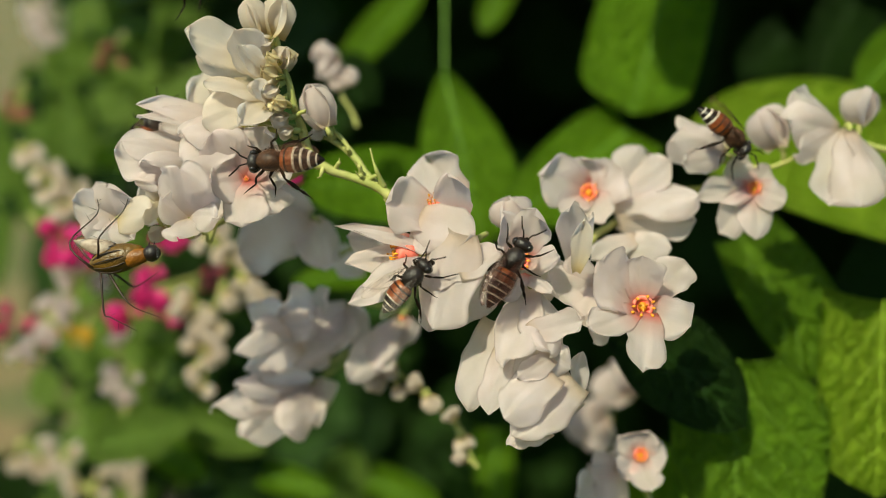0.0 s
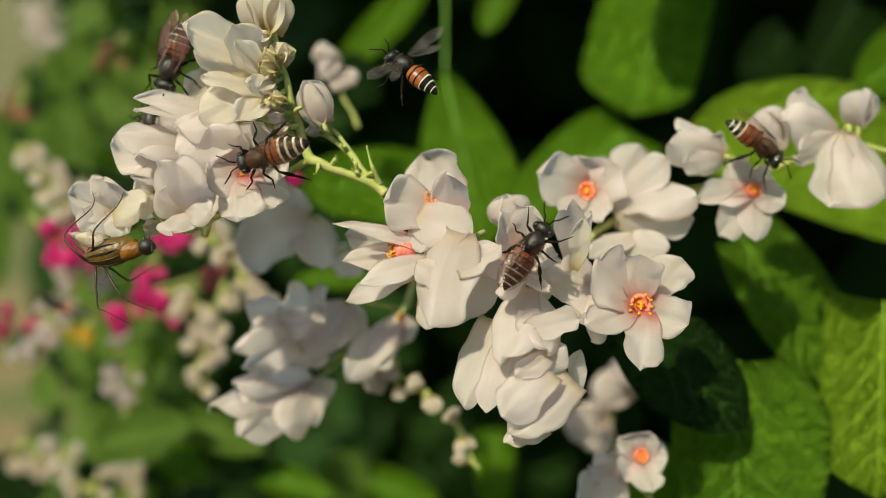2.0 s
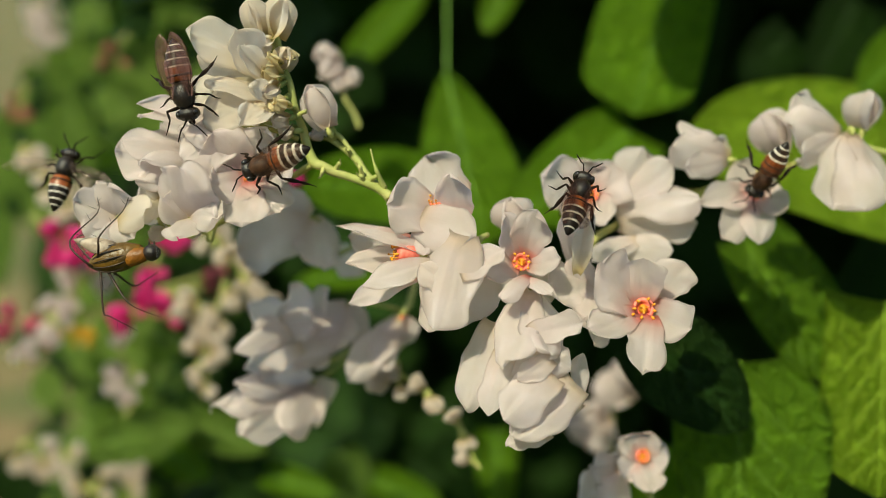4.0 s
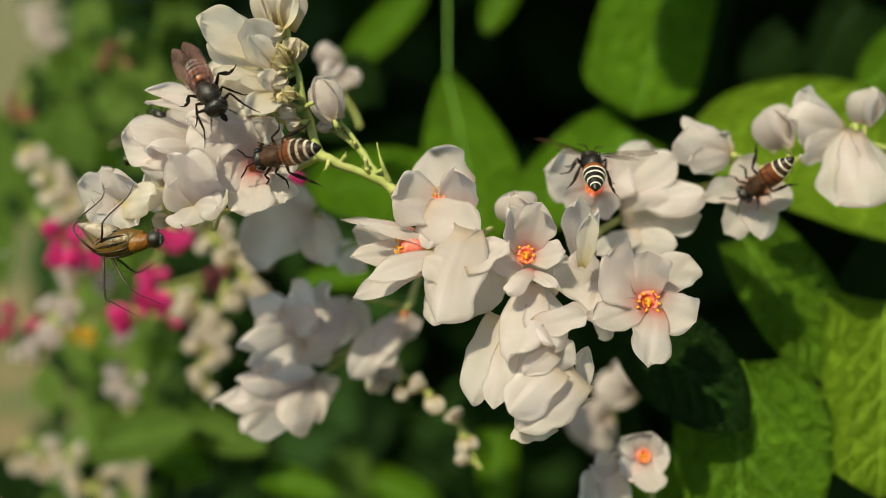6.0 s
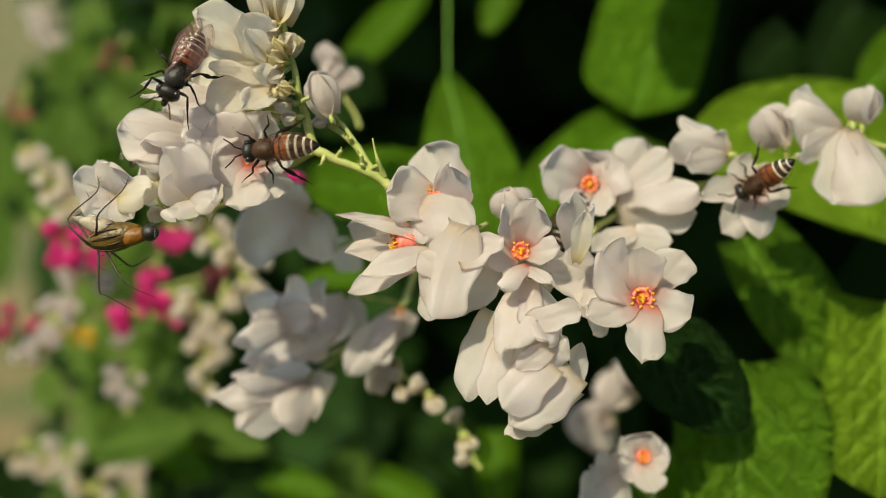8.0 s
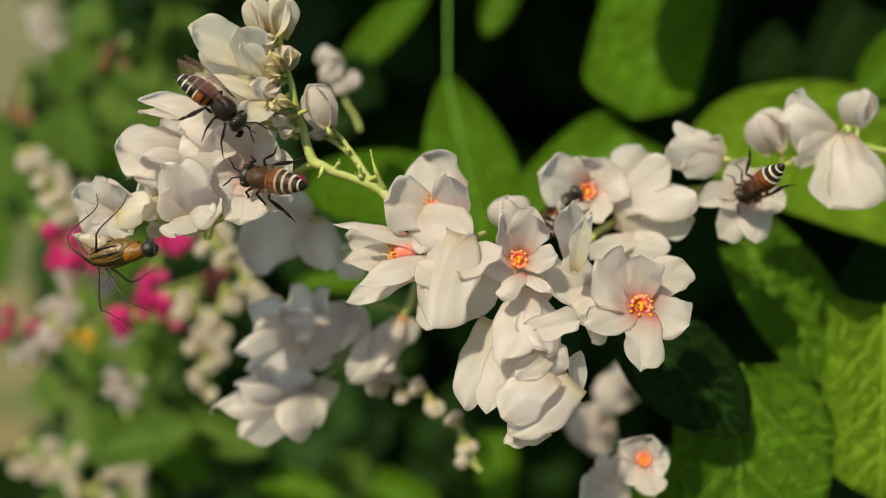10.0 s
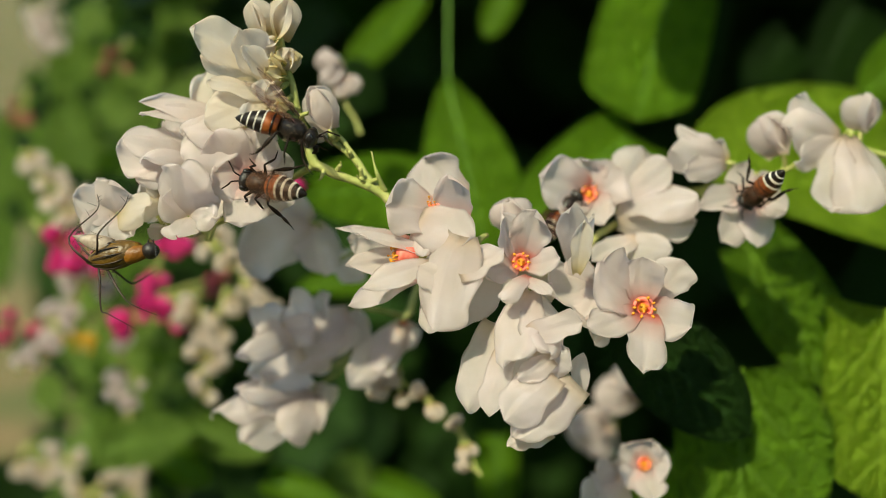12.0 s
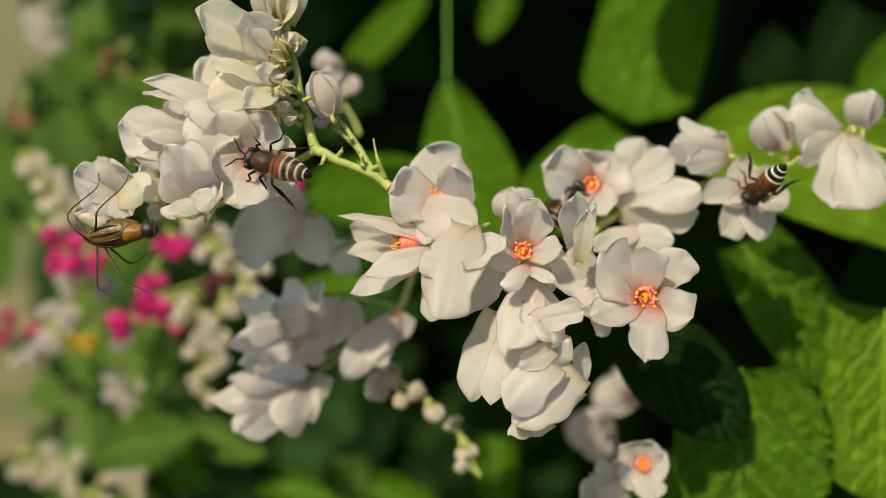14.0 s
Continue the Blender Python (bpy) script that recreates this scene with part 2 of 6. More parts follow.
def flower(sp, centre, petals, axis=(0, -1, 0), heart=1.0, mat=None, foot=None, name="flower", label="", sharp=True, deep=1.0):
    """petals: rows of (tip, width, options); axis: the way the flower opens; heart: radius of its coral disc, 0 for none in sight."""
    mat = mat or (WHITE if heart else SHEER)
    pv, c, ax = Vector(sp["pivot"]), Vector(centre), Vector(axis).normalized()
    bm = bmesh.new()
    ball(bm, -ax * 0.4, (0.5, 0.3, 0.3), ax, (1, 0, 0.3))
    if foot:
        tube(bm, [-ax * 0.8, (Vector(foot) - c) * 0.5 - ax * 0.6, Vector(foot) - c], [0.3, 0.24, 0.26], 6)
    fl = part(name, bm, STEM, sp, label, vec(c - pv))
    for row in petals:
        tip, width = row[0], row[1] * 1.02
        opt = dict(row[2]) if len(row) > 2 else {}
        COUNT[0] += 1
        start = Vector(opt.pop("base")) - c if "base" in opt else Vector((0, 0, 0))
        pm = opt.pop("mat", mat)
        opt["cup"], opt["arch"] = (0.8 if heart or name == "bud" else 0.55) * opt.get("cup", 0.2), 0.5 * opt.get("arch", 0.0)
        opt = {"wave": 0.17 if heart else (0.21 if sharp else 0.28), "rough": 0.85, "crease": 0.035 if heart else (0.045 if sharp else 0.02), **opt}
        part("petal", blade(bmesh.new(), start, Vector(tip) - c, width, seed=COUNT[0], **opt), pm, fl)
    if heart:
        a, s, n = frame_of(ax, (0.2, 0.1, 1))
        cup = bmesh.new()
        for r0, r1, h0, h1 in ((0.35, 0.95, -0.1, 0.15), (0.95, 1.0, 0.15, 0.7), (1.0, 0.8, 0.7, 0.95), (0.8, 0.62, 0.95, 0.55), (0.62, 0.3, 0.55, 0.4)):
            ringa = [cup.verts.new(vec((s * math.cos(k * 0.3927) + n * math.sin(k * 0.3927)) * r0 * heart + a * h0 * heart * deep)) for k in range(16)]
            ringb = [cup.verts.new(vec((s * math.cos(k * 0.3927) + n * math.sin(k * 0.3927)) * r1 * heart + a * h1 * heart * deep)) for k in range(16)]
            for k in range(16):
                cup.faces.new((ringa[k], ringa[(k + 1) % 16], ringb[(k + 1) % 16], ringb[k]))
        bmesh.ops.remove_doubles(cup, verts=cup.verts, dist=1e-6)
        part("stamen_cup", cup, CORAL, fl, "coral-red cup of joined stamens")
        rnd = random.Random(COUNT[0])
        for k in range(8):
            th = k * 0.785 + rnd.uniform(-0.2, 0.2)
            rad = (s * math.cos(th) + n * math.sin(th)) * heart
            st = bmesh.new()
            lean = rnd.uniform(0.7, 1.1)
            top = rad * lean + a * heart * (rnd.uniform(1.1, 1.6) + deep - 1)
            tube(st, [rad * 0.85 + a * (deep - 0.3) * heart, rad * 0.95 + a * deep * heart, top], [0.10 * heart, 0.08 * heart, 0.06 * heart], 5)
            ball(st, top, (0.19 * heart, 0.13 * heart, 0.13 * heart), rad + a * 0.3, (1, 0.2, 0), 6, 5)
            part("stamen", st, ANTHER, fl, "yellow-orange stamen")
        pis = bmesh.new()
        ball(pis, a * (deep - 0.5) * heart, (0.55 * heart, 0.42 * heart, 0.42 * heart), a, (1, 0, 0.2))
        for k in range(3):
            th = k * 2.09 + 0.4
            q = (s * math.cos(th) + n * math.sin(th)) * 0.32 * heart
            tube(pis, [a * (deep - 0.3) * heart, q * 0.8 + a * (deep + 0.05) * heart, q * 1.3 + a * (deep + 0.1) * heart], [0.12, 0.1, 0.13], 5)
        part("pistil", pis, HEART, fl, "yellow pistil")
    return fl


def bud(sp, base, tip, width, mat=None, foot=None, seed=0, petals=3, face=(0, -1, 0), cup=-0.9):
    """Petals folded round each other."""
    b, t = Vector(base), Vector(tip)
    a, s, n = frame_of(t - b, face)
    rnd = random.Random(seed)
    rows = []
    for k in range(petals):
        th = k * 6.2832 / petals + rnd.uniform(-0.3, 0.3)
        f = n * math.cos(th) + s * math.sin(th)
        end = t + f * width * 0.10 * rnd.uniform(0.5, 1.4) - a * (t - b).length * rnd.uniform(0, 0.1)
        rows.append((tuple(end), width * rnd.uniform(1.05, 1.25), dict(face=tuple(f), cup=cup * rnd.uniform(0.7, 0.95), arch=0.30 * width / (t - b).length + 0.12, neck=0.5, wave=0.05, rough=0.25, blunt=2.8, crease=0.0)))
    return flower(sp, base, rows, axis=tuple(a), heart=0, mat=mat, foot=foot, name="bud")


def left_spray():
    sp = spray("flower_spray", (-4.71, 1, 6.14), "cream-white coral vine flower spray with crowded half-open flowers and buds")
    stem(sp, [(-4.55, 1, 5.98), (-6.56, 1, 7.36), (-9.74, 1, 8.52), (-11.54, 1, 9.48), (-12.49, 1, 12.65), (-13.14, 0, 15.13), (-13.82, 0, 18.01), (-14.45, 0, 21.41), (-14.86, 0, 25.18)], [0.62, 0.58, 0.55, 0.6, 0.5, 0.46, 0.4, 0.32, 0.25])
    stem(sp, [(-11.67, 2, 9.47), (-15.88, 6, 7.88), (-19.58, 5, 5.03), (-21.6, 3, 3.95), (-23.76, 3, 3.09), (-25.93, 3, 3.73), (-27.17, 3, 5.74), (-28.63, 3, 6.98)], [0.45, 0.4, 0.36, 0.38, 0.46, 0.5, 0.55, 0.35], "side_stem")
    stem(sp, [(-22.05, 2, 3.91), (-22.25, 1.5, 3.25), (-21.88, 1.5, 2.5), (-21.45, 1.5, 2.61), (-21.09, 2, 4.01)], [0.24, 0.22, 0.2, 0.2, 0.2], "tendril")
    stem(sp, [(-5.61, 1, 6.99), (-7.71, 2, 9.8), (-9.96, 3, 11.69), (-11.44, 4, 12.2)], [0.5, 0.45, 0.34, 0.25], "side_stem")
    stem(sp, [(-7.71, 2, 9.9), (-9.05, 2, 11.83), (-9.96, 2, 13.11)], [0.34, 0.28, 0.22], "side_stem")
    stem(sp, [(-5.08, 1, 6.83), (-5.65, 0, 8.43), (-6.12, 0, 10.42)], [0.42, 0.22, 0.08], "tendril")
    # top buds
    bud(sp, (-15.81, 0, 21.2), (-16.87, -1, 24.58), 2.3, CREAM, (-14.55, 0, 19.94), 3)
    bud(sp, (-14.55, 0, 20.99), (-13.45, -1, 24.68), 3.14, CREAM, (-14.34, 0, 19.42), 4)
    bud(sp, (-14.24, 0, 17.85), (-13.2, -1, 20.03), 1.88, CREAM, (-14.13, 0, 17.32), 5)
    # flower at the top of the mass
    flower(sp, (-16.02, 0, 18.48), [((-21.94, -3, 21.59), 4.19, dict(cup=-0.4, arch=0.1, face=(-0.3, -0.8, 0.55), blunt=3.4, skew=-0.06)),
                             ((-21.48, -2, 18.98), 3, dict(cup=-0.4, arch=0.1, face=(-0.25, -1, 0.1), blunt=2.6)),
                             ((-17.29, -4, 21.03), 3.38, dict(cup=-0.3, arch=0.1, face=(0.1, -0.9, 0.4), blunt=3, base=(-15.18, 0, 17.32))),
                             ((-16.69, -5, 19.5), 2.02, dict(cup=0.5, face=(0.3, -0.9, 0.1), mat=CREAM, base=(-15.01, -1, 17.02)))],
           axis=(-0.8, -0.5, 0.3), heart=0, mat=CREAM, foot=(-13.82, 0, 17.85))
    flower(sp, (-14.6, 0, 15.44), [((-20.53, -3, 16.84), 2.9, dict(cup=-0.4, arch=0.1, face=(-0.2, -0.8, 0.6), blunt=3)),
                              ((-21.03, -3, 13.8), 4.71, dict(cup=-0.3, arch=0.12, face=(-0.2, -0.95, 0.2), blunt=3.2)),
                              ((-17.08, -5, 12.29), 2.76, dict(cup=0.3, arch=0.05, face=(0.2, -0.9, 0.3))),
                              ((-16.09, -5, 15.45), 2.02, dict(cup=0.5, face=(0.4, -0.9, 0), mat=CREAM))],
           axis=(-1, -0.3, 0.1), heart=0, mat=CREAM, foot=(-13.09, 0, 14.71))
    flower(sp, (-20.13, 2, 14.29), [((-27.69, 0, 15.49), 3.07, dict(cup=-0.25, arch=0.05, face=(-0.1, -0.85, 0.5), blunt=1.6, taper=0.7)),
                              ((-27.27, -1, 13.87), 2.51, dict(cup=-0.3, arch=0.05, face=(0, -0.8, 0.6), blunt=2.0, taper=0.6)),
                              ((-22.71, -2, 12.07), 3.1, dict(cup=-0.2, face=(0, -0.9, 0.4)))],
           axis=(-1, 0, 0.2), heart=0, foot=(-12.92, 1, 12.76))
    # domed flower at the left edge of the mass
    flower(sp, (-22.87, 1, 10.32), [((-29.5, -1, 10.5), 5.65, dict(cup=-0.5, arch=0.16, face=(-0.25, -0.95, 0.25), blunt=3.2)),
                              ((-28.44, -2, 12.02), 3.1, dict(cup=-0.4, arch=0.1, face=(-0.1, -0.8, 0.6), blunt=3)),
                              ((-27.74, -1, 8.02), 3.45, dict(cup=-0.4, arch=0.1, face=(-0.2, -1, -0.15))),
                              ((-26.08, -4, 9.54), 2.46, dict(cup=-0.5, arch=0.14, face=(-0.1, -1, 0.3)))],
           axis=(-1, -0.2, 0), heart=0, foot=(-19.58, 5, 6.69))
    flower(sp, (-17.8, -1, 12.88), [((-22.55, -3, 9.05), 4.71, dict(cup=-0.4, arch=0.1, face=(-0.15, -0.95, 0.25), blunt=3)),
                               ((-22.95, -3, 11.93), 3.27, dict(cup=-0.4, arch=0.1, face=(-0.1, -0.85, 0.5)))],
           axis=(-1, -0.3, -0.2), heart=0, foot=(-12.92, 1, 11.7))
    # flat open flower on which a bee feeds
    flower(sp, (-17.49, -1, 7.92), [((-20.42, -3, 11.88), 5.01, dict(cup=0.1, face=(-0.1, -1, 0.2), blunt=3)), ((-15.15, -2.5, 12.36), 4.3, dict(cup=0.15, face=(0.1, -1, 0.2), blunt=3)),
                               ((-13.04, -1, 9.26), 3.42, dict(cup=0.2, face=(0.1, -1, 0.1))), ((-14.36, -3, 4.5), 3.99, dict(cup=-0.15, face=(0.1, -0.95, 0.3), blunt=3.4)),
                               ((-17.99, -4, 3.65), 4.3, dict(cup=-0.2, arch=0.06, face=(0, -0.95, 0.3), blunt=3.6)), ((-20.42, -3, 7.13), 3.58, dict(cup=0.1))],
           axis=(0.1, -1, 0.1), heart=0.25, foot=(-18.11, 6, 7.32))
    # rounded half-open flower in front
    flower(sp, (-22.74, -1.5, 4.58), [((-22.87, -5.5, 9.18), 5.6, dict(cup=-0.45, arch=0.14, face=(-0.1, -0.95, 0.3), blunt=3.6, neck=0.55)),
                                 ((-23, -5, 2.62), 2.93, dict(cup=-0.3, arch=0.1, face=(-0.1, -1, 0.05), blunt=3.4, neck=0.5)),
                                 ((-19.57, -4.5, 4.72), 2.73, dict(cup=-0.3, arch=0.1, face=(0.2, -1, 0.1), blunt=3.2, neck=0.5)),
                                 ((-24.97, -3, 6.12), 3.58, dict(cup=-0.4, arch=0.1, face=(-0.4, -0.9, 0.1))), ((-20.73, -3, 7.33), 3.58, dict(cup=-0.3, arch=0.1, face=(0.2, -0.95, 0.2)))],
           axis=(-0.1, -0.8, -0.3), heart=0, mat=SHEER, foot=(-22.16, 2, 3.91))
    # petals deeper in the mass
    flower(sp, (-18, 4, 17.02), [((-21.6, 3, 17.6), 5.2, dict(cup=-0.3, face=(-0.2, -1, 0.4))), ((-23.6, 3, 15.21), 6.28, dict(cup=-0.3)), ((-19.7, 3, 11.96), 5.76, dict(cup=-0.3)), ((-17.0, 3, 20.8), 4.6, dict(cup=-0.2))], axis=(-1, -0.2, 0), heart=0, mat=CREAM, foot=(-13.18, 1, 14.87))
    flower(sp, (-20.69, 5, 11.39), [((-26.8, 4, 13.6), 6.8, dict(cup=-0.3, face=(-0.1, -1, 0.4))), ((-26.48, 4, 7.72), 6.8, dict(cup=-0.3)), ((-18.82, 4, 15.92), 6.8, dict(cup=-0.2)), ((-15.37, 3, 10.88), 6.28, dict(cup=-0.2))], axis=(-1, -0.2, 0), heart=0, foot=(-15.88, 6, 7.88))
    flower(sp, (-23.75, 4, 6.62), [((-28.6, 3, 8.17), 5.76, dict(cup=-0.3)), ((-26.0, 3, 3.6), 4.71, dict(cup=-0.3)), ((-20.51, 3, 4.6), 5.76, dict(cup=-0.3)), ((-21.01, 4, 9.9), 6.8, dict(cup=-0.2))], axis=(-0.5, -0.5, 0), heart=0, foot=(-21.83, 4, 4.1))
    # lower end, where the spider sits
    flower(sp, (-30.17, 1, 5.03), [((-34.02, 0, 6.23), 3.45, dict(cup=-0.4, arch=0.12, face=(-0.25, -0.95, 0.3), blunt=3.4)), ((-30.22, -1, 8.02), 4.08, dict(cup=-0.4, arch=0.12, face=(-0.1, -0.9, 0.4), blunt=3.2)),
                              ((-26.39, -2, 5.47), 3.42, dict(cup=-0.3, arch=0.1, face=(0.2, -0.95, 0.2), mat=CREAM)), ((-32.66, 0, 2.88), 3.25, dict(cup=-0.3, arch=0.1)),
                              ((-28.25, -1, 2.85), 3.04, dict(cup=-0.3, arch=0.1)), ((-32.44, 2, 8.51), 2.14, dict(cup=-0.3, face=(0, -0.7, 0.7)))], axis=(-1, 0, 0.1), heart=0, foot=(-28.25, 3, 6.77))
    flower(sp, (-25.83, 1, 6.72), [((-27.53, 0, 8.11), 2.3, dict(cup=-0.3, face=(0, -0.7, 0.7), blunt=2)), ((-27.84, -1, 4.71), 2.62, dict(cup=-0.4, arch=0.15, face=(0, -1, 0.1)))], axis=(-1, 0, 0.2), heart=0, mat=CREAM, foot=(-27.01, 3, 5.57))
    bud(sp, (-25.66, 1.5, 3.35), (-27.16, 0.5, 3.42), 1.27, CREAM, (-25.55, 3, 3.52), 9)
    # side buds
    bud(sp, (-10.16, 1, 12.65), (-11.57, 0, 16.7), 2.93, None, (-9.96, 2, 13.11), 11, 3, cup=-0.6)
    bud(sp, (-12.15, 4, 12.31), (-10.61, 3, 12.39), 1.3, None, (-11.44, 4, 12.2), 12)
    # small green-cream buds close to the stem
    for k, (base, tip, size) in enumerate((((-13.71, 0, 16.91), (-15.47, -3, 15.22), 1.57), ((-13.4, 0, 15.75), (-14.76, -3, 13.8), 1.57), ((-13.61, 0, 17.22), (-15.27, -3, 17.64), 1.67), ((-12.77, 0, 13.66), (-14.94, -2, 13.04), 1.47), ((-12.98, 0, 14.45), (-14.19, -4, 14.54), 1.26),
                                           ((-14.03, 0, 18.48), (-14.66, -3, 18.76), 1.36), ((-12.51, 0, 12.35), (-14.44, -1, 12.06), 1.36), ((-13.29, 0, 15.23), (-16.06, -2, 13.45), 1.36), ((-14.24, 0, 19.94), (-12.63, -1, 18.78), 1.36), ((-14.45, 0, 20.99), (-15.65, -2, 19.9), 1.47))):
        root = Vector(base).lerp(Vector(tip), 0.35)
        bud(sp, tuple(root), tip, size, PALE_GREEN if k % 3 else CREAM, base, 140 + k)
    for base, tip in (((-7.09, 1, 7.99), (-7.54, 0, 9.37)), ((-6.46, 1, 7.46), (-5.44, 0, 8.17)), ((-9.48, 1, 8.73), (-9, 0, 9.58)), ((-10.53, 1, 9.16), (-11.1, 0, 7.9)), ((-6.83, 1, 7.46), (-7.54, 0, 8.32)), ((-9.96, 3, 11.64), (-9.21, 2, 12.26)), ((-12.77, 0, 13.66), (-11.8, -1, 14.13)), ((-8.24, 2, 10.22), (-8.58, 1, 10.75))):
        stem(sp, [base, tuple(Vector(base).lerp(Vector(tip), 0.6) + Vector((0.15, -0.1, 0))), tip], [0.36, 0.24, 0.06], "bract")
    return sp


def centre_spray():
    sp = spray("flower_spray", (3.03, 3, 2.22), "white coral vine flower cluster with coral-orange hearts")
    stem(sp, [(-4.61, 1, 5.98), (-1.36, 7, 3.9), (2.57, 6, 2.29), (6.49, 6, 0.06), (9.84, 6, -1.62), (12.77, 7, -2.2), (15.92, 9, 2.37), (20.38, 14, 4.91), (30.19, 34, 8.05), (47.55, 70, 11.37), (80.54, 160, 11.95)], [0.55, 0.5, 0.45, 0.45, 0.45, 0.45, 0.5, 0.55, 0.65, 0.8, 1.2])
    # flower that opens upwards
    flower(sp, (0, 0, 5.13), [((-0.87, 3, 10.45), 5.14, dict(cup=0.2, arch=-0.04, face=(-0.1, -0.9, -0.2), blunt=4.5, skew=-0.12, base=(1.5, 2, 4.76))),
                              ((0.81, -3, 7.94), 3.62, dict(cup=0.2, face=(-0.4, -0.9, 0.2), blunt=2.4, base=(2.2, 0, 4.03))),
                              ((-4.6, -3, 5.61), 5.38, dict(cup=0.15, face=(0.2, -0.9, 0.45), blunt=4.6, skew=-0.1, base=(0.31, 0, 4.34))),
                              ((3.3, -4, 2.25), 4.65, dict(cup=-0.25, arch=0.06, face=(-0.05, -0.85, 0.5), blunt=2.4, neck=0.6, wide=0.45, mat=SHEER, base=(-1.65, -1.5, 4.27))),
                              ((-1.01, -3, 0.56), 2.86, dict(cup=-0.2, arch=0.06, face=(-0.2, -0.9, 0.3), blunt=2.2, neck=0.7, mat=SHEER, base=(-1.03, -1, 4.71)))],
           axis=(-0.25, -0.45, 0.85), heart=0.72, foot=(2.57, 6, 2.29))
    # flower that opens sideways and shows its red cup
    flower(sp, (-1.84, -2, 0.77), [((-9.31, -1, 3.36), 2.62, dict(cup=-0.3, arch=0.12, face=(0, -0.7, 0.75), blunt=1.5, taper=0.75, base=(-2.22, 1, 2.06))),
                               ((-7.48, -3, 3.03), 1.53, dict(cup=0.3, arch=0.06, face=(0.1, -0.75, 0.6), blunt=1.7, taper=0.6, mat=SHEER, base=(-0.72, -2, 0.87))),
                               ((-8.76, 4, 2.13), 3.03, dict(cup=0.2, face=(0, -0.9, -0.4), base=(-2.06, 3, 1.24))),
                               ((-8.48, -0.5, -0.36), 2.93, dict(cup=0.3, face=(0, -0.9, 0.45), blunt=1.7, taper=0.6, base=(-2.12, 1, 0.58))),
                               ((-6.79, -4, -1.95), 2.66, dict(cup=0.2, face=(-0.1, -0.85, 0.5), blunt=1.8, taper=0.6, mat=SHEER, base=(-0.51, -3, -0.05))),
                               ((-8.18, -1, -3.78), 2.41, dict(cup=0.3, face=(0, -0.8, 0.55), blunt=1.6, taper=0.65, base=(-0.94, 0, -0.89)))],
           axis=(-1, -0.2, 0.02), heart=0.78, deep=2.6, foot=(2.57, 6, 0.89))
    # large half-shut flower seen from behind
    flower(sp, (3.21, -1, 0.88), [((-0.79, -5, -5.68), 5.6, dict(cup=-0.2, arch=0.08, face=(-0.25, -0.9, 0.35), blunt=4.2, wide=0.52, neck=0.5, skew=-0.12, wave=0.14, fold=-0.3, base=(2, -4, 2.55))),
                               ((1.13, -2, -6.09), 6, dict(cup=-0.3, arch=0.06, face=(0.35, -0.95, 0), blunt=4, wide=0.5, neck=0.6, base=(4.55, -1, 0.16))),
                               ((-0.92, -2, -6.29), 2.48, dict(cup=-0.2, face=(-0.1, -1, 0), blunt=5, neck=0.8, base=(0.31, -1, -2.02))),
                               ((-1.61, -3.5, -0.25), 3.03, dict(cup=-0.2, arch=0.05, face=(-0.2, -0.9, 0.4), blunt=3, neck=0.8, base=(1.39, -4.5, -1.94))),
                               ((5.83, -3.5, 1.46), 3.34, dict(cup=-0.2, arch=0.06, face=(0, -0.8, 0.6), blunt=2.4, neck=0.8, base=(1.69, -4.5, -0.45)))],
           axis=(0.4, 0.2, 0.8), heart=0, foot=(3.8, 6, 1.62))
    stem(sp, [(2.17, -1, 1.5), (2.68, -1.5, 2.01), (3.52, -1, 1.91), (4.71, 2, 2.62)], [0.3, 0.75, 0.6, 0.3], "pedicel")
    bud(sp, (7.77, 4, 2.9), (6.53, 2, 6.16), 3.57, None, (8.95, 6, 2.74), 21)
    # open flower in the middle
    flower(sp, (7.75, 0, 0.05), [((5.76, -3, 4.4), 2.56, dict(cup=0.3, face=(0.25, -0.95, 0.1), blunt=3.2, base=(7.29, -0.5, 0.47))), ((9.3, -3, 4.6), 3.48, dict(cup=0.25, face=(-0.1, -0.95, 0.1), blunt=4, base=(8.01, -0.5, 0.68))),
                              ((11.02, -3, 0.46), 2.66, dict(cup=0.3, face=(-0.2, -0.9, 0.3), blunt=3.2, base=(8.22, -0.5, -0.05))), ((4.35, -3, -1.16), 2.86, dict(cup=0.25, face=(0.1, -0.9, 0.35), blunt=4, base=(7.29, -0.5, -0.26))),
                              ((5.85, -6, -3.27), 1.8, dict(cup=-0.4, arch=0.16, face=(0, -0.75, 0.65), blunt=3, base=(8.29, -2, -1.07))), ((10.07, -5, -2.62), 1.5, dict(cup=-0.3, arch=0.12, face=(0, -0.75, 0.65), base=(7.88, -2, -1.28))), ((11.07, 1.5, -3.46), 4.07, dict(cup=-0.1, mat=SHEER, base=(8.14, 2, -0.16))), ((6.85, 2, -4.23), 3.21, dict(cup=-0.1, mat=SHEER, base=(7.82, 2, -0.48)))],
           axis=(0, -1, 0.1), heart=0.88, foot=(8.16, 6, -0.22))
    # upright half-open bud between the open flowers
    flower(sp, (13.57, 4, -0.93), [((11.93, -3, 5.21), 3.27, dict(cup=-0.35, arch=0.06, face=(-0.4, -0.95, 0.1), blunt=2.6, skew=0.06)), ((14.39, -1, 4.61), 2.3, dict(cup=-0.4, arch=0.06, face=(0.55, -0.8, 0), blunt=2.2)),
                               ((13.2, -3.4, 3.9), 1.9, dict(cup=0.5, face=(0.2, -0.95, 0), mat=CREAM, base=(12.6, -2.4, -0.86)))], axis=(0.1, -0.2, 1), heart=0, foot=(12.64, 6, -2.18))
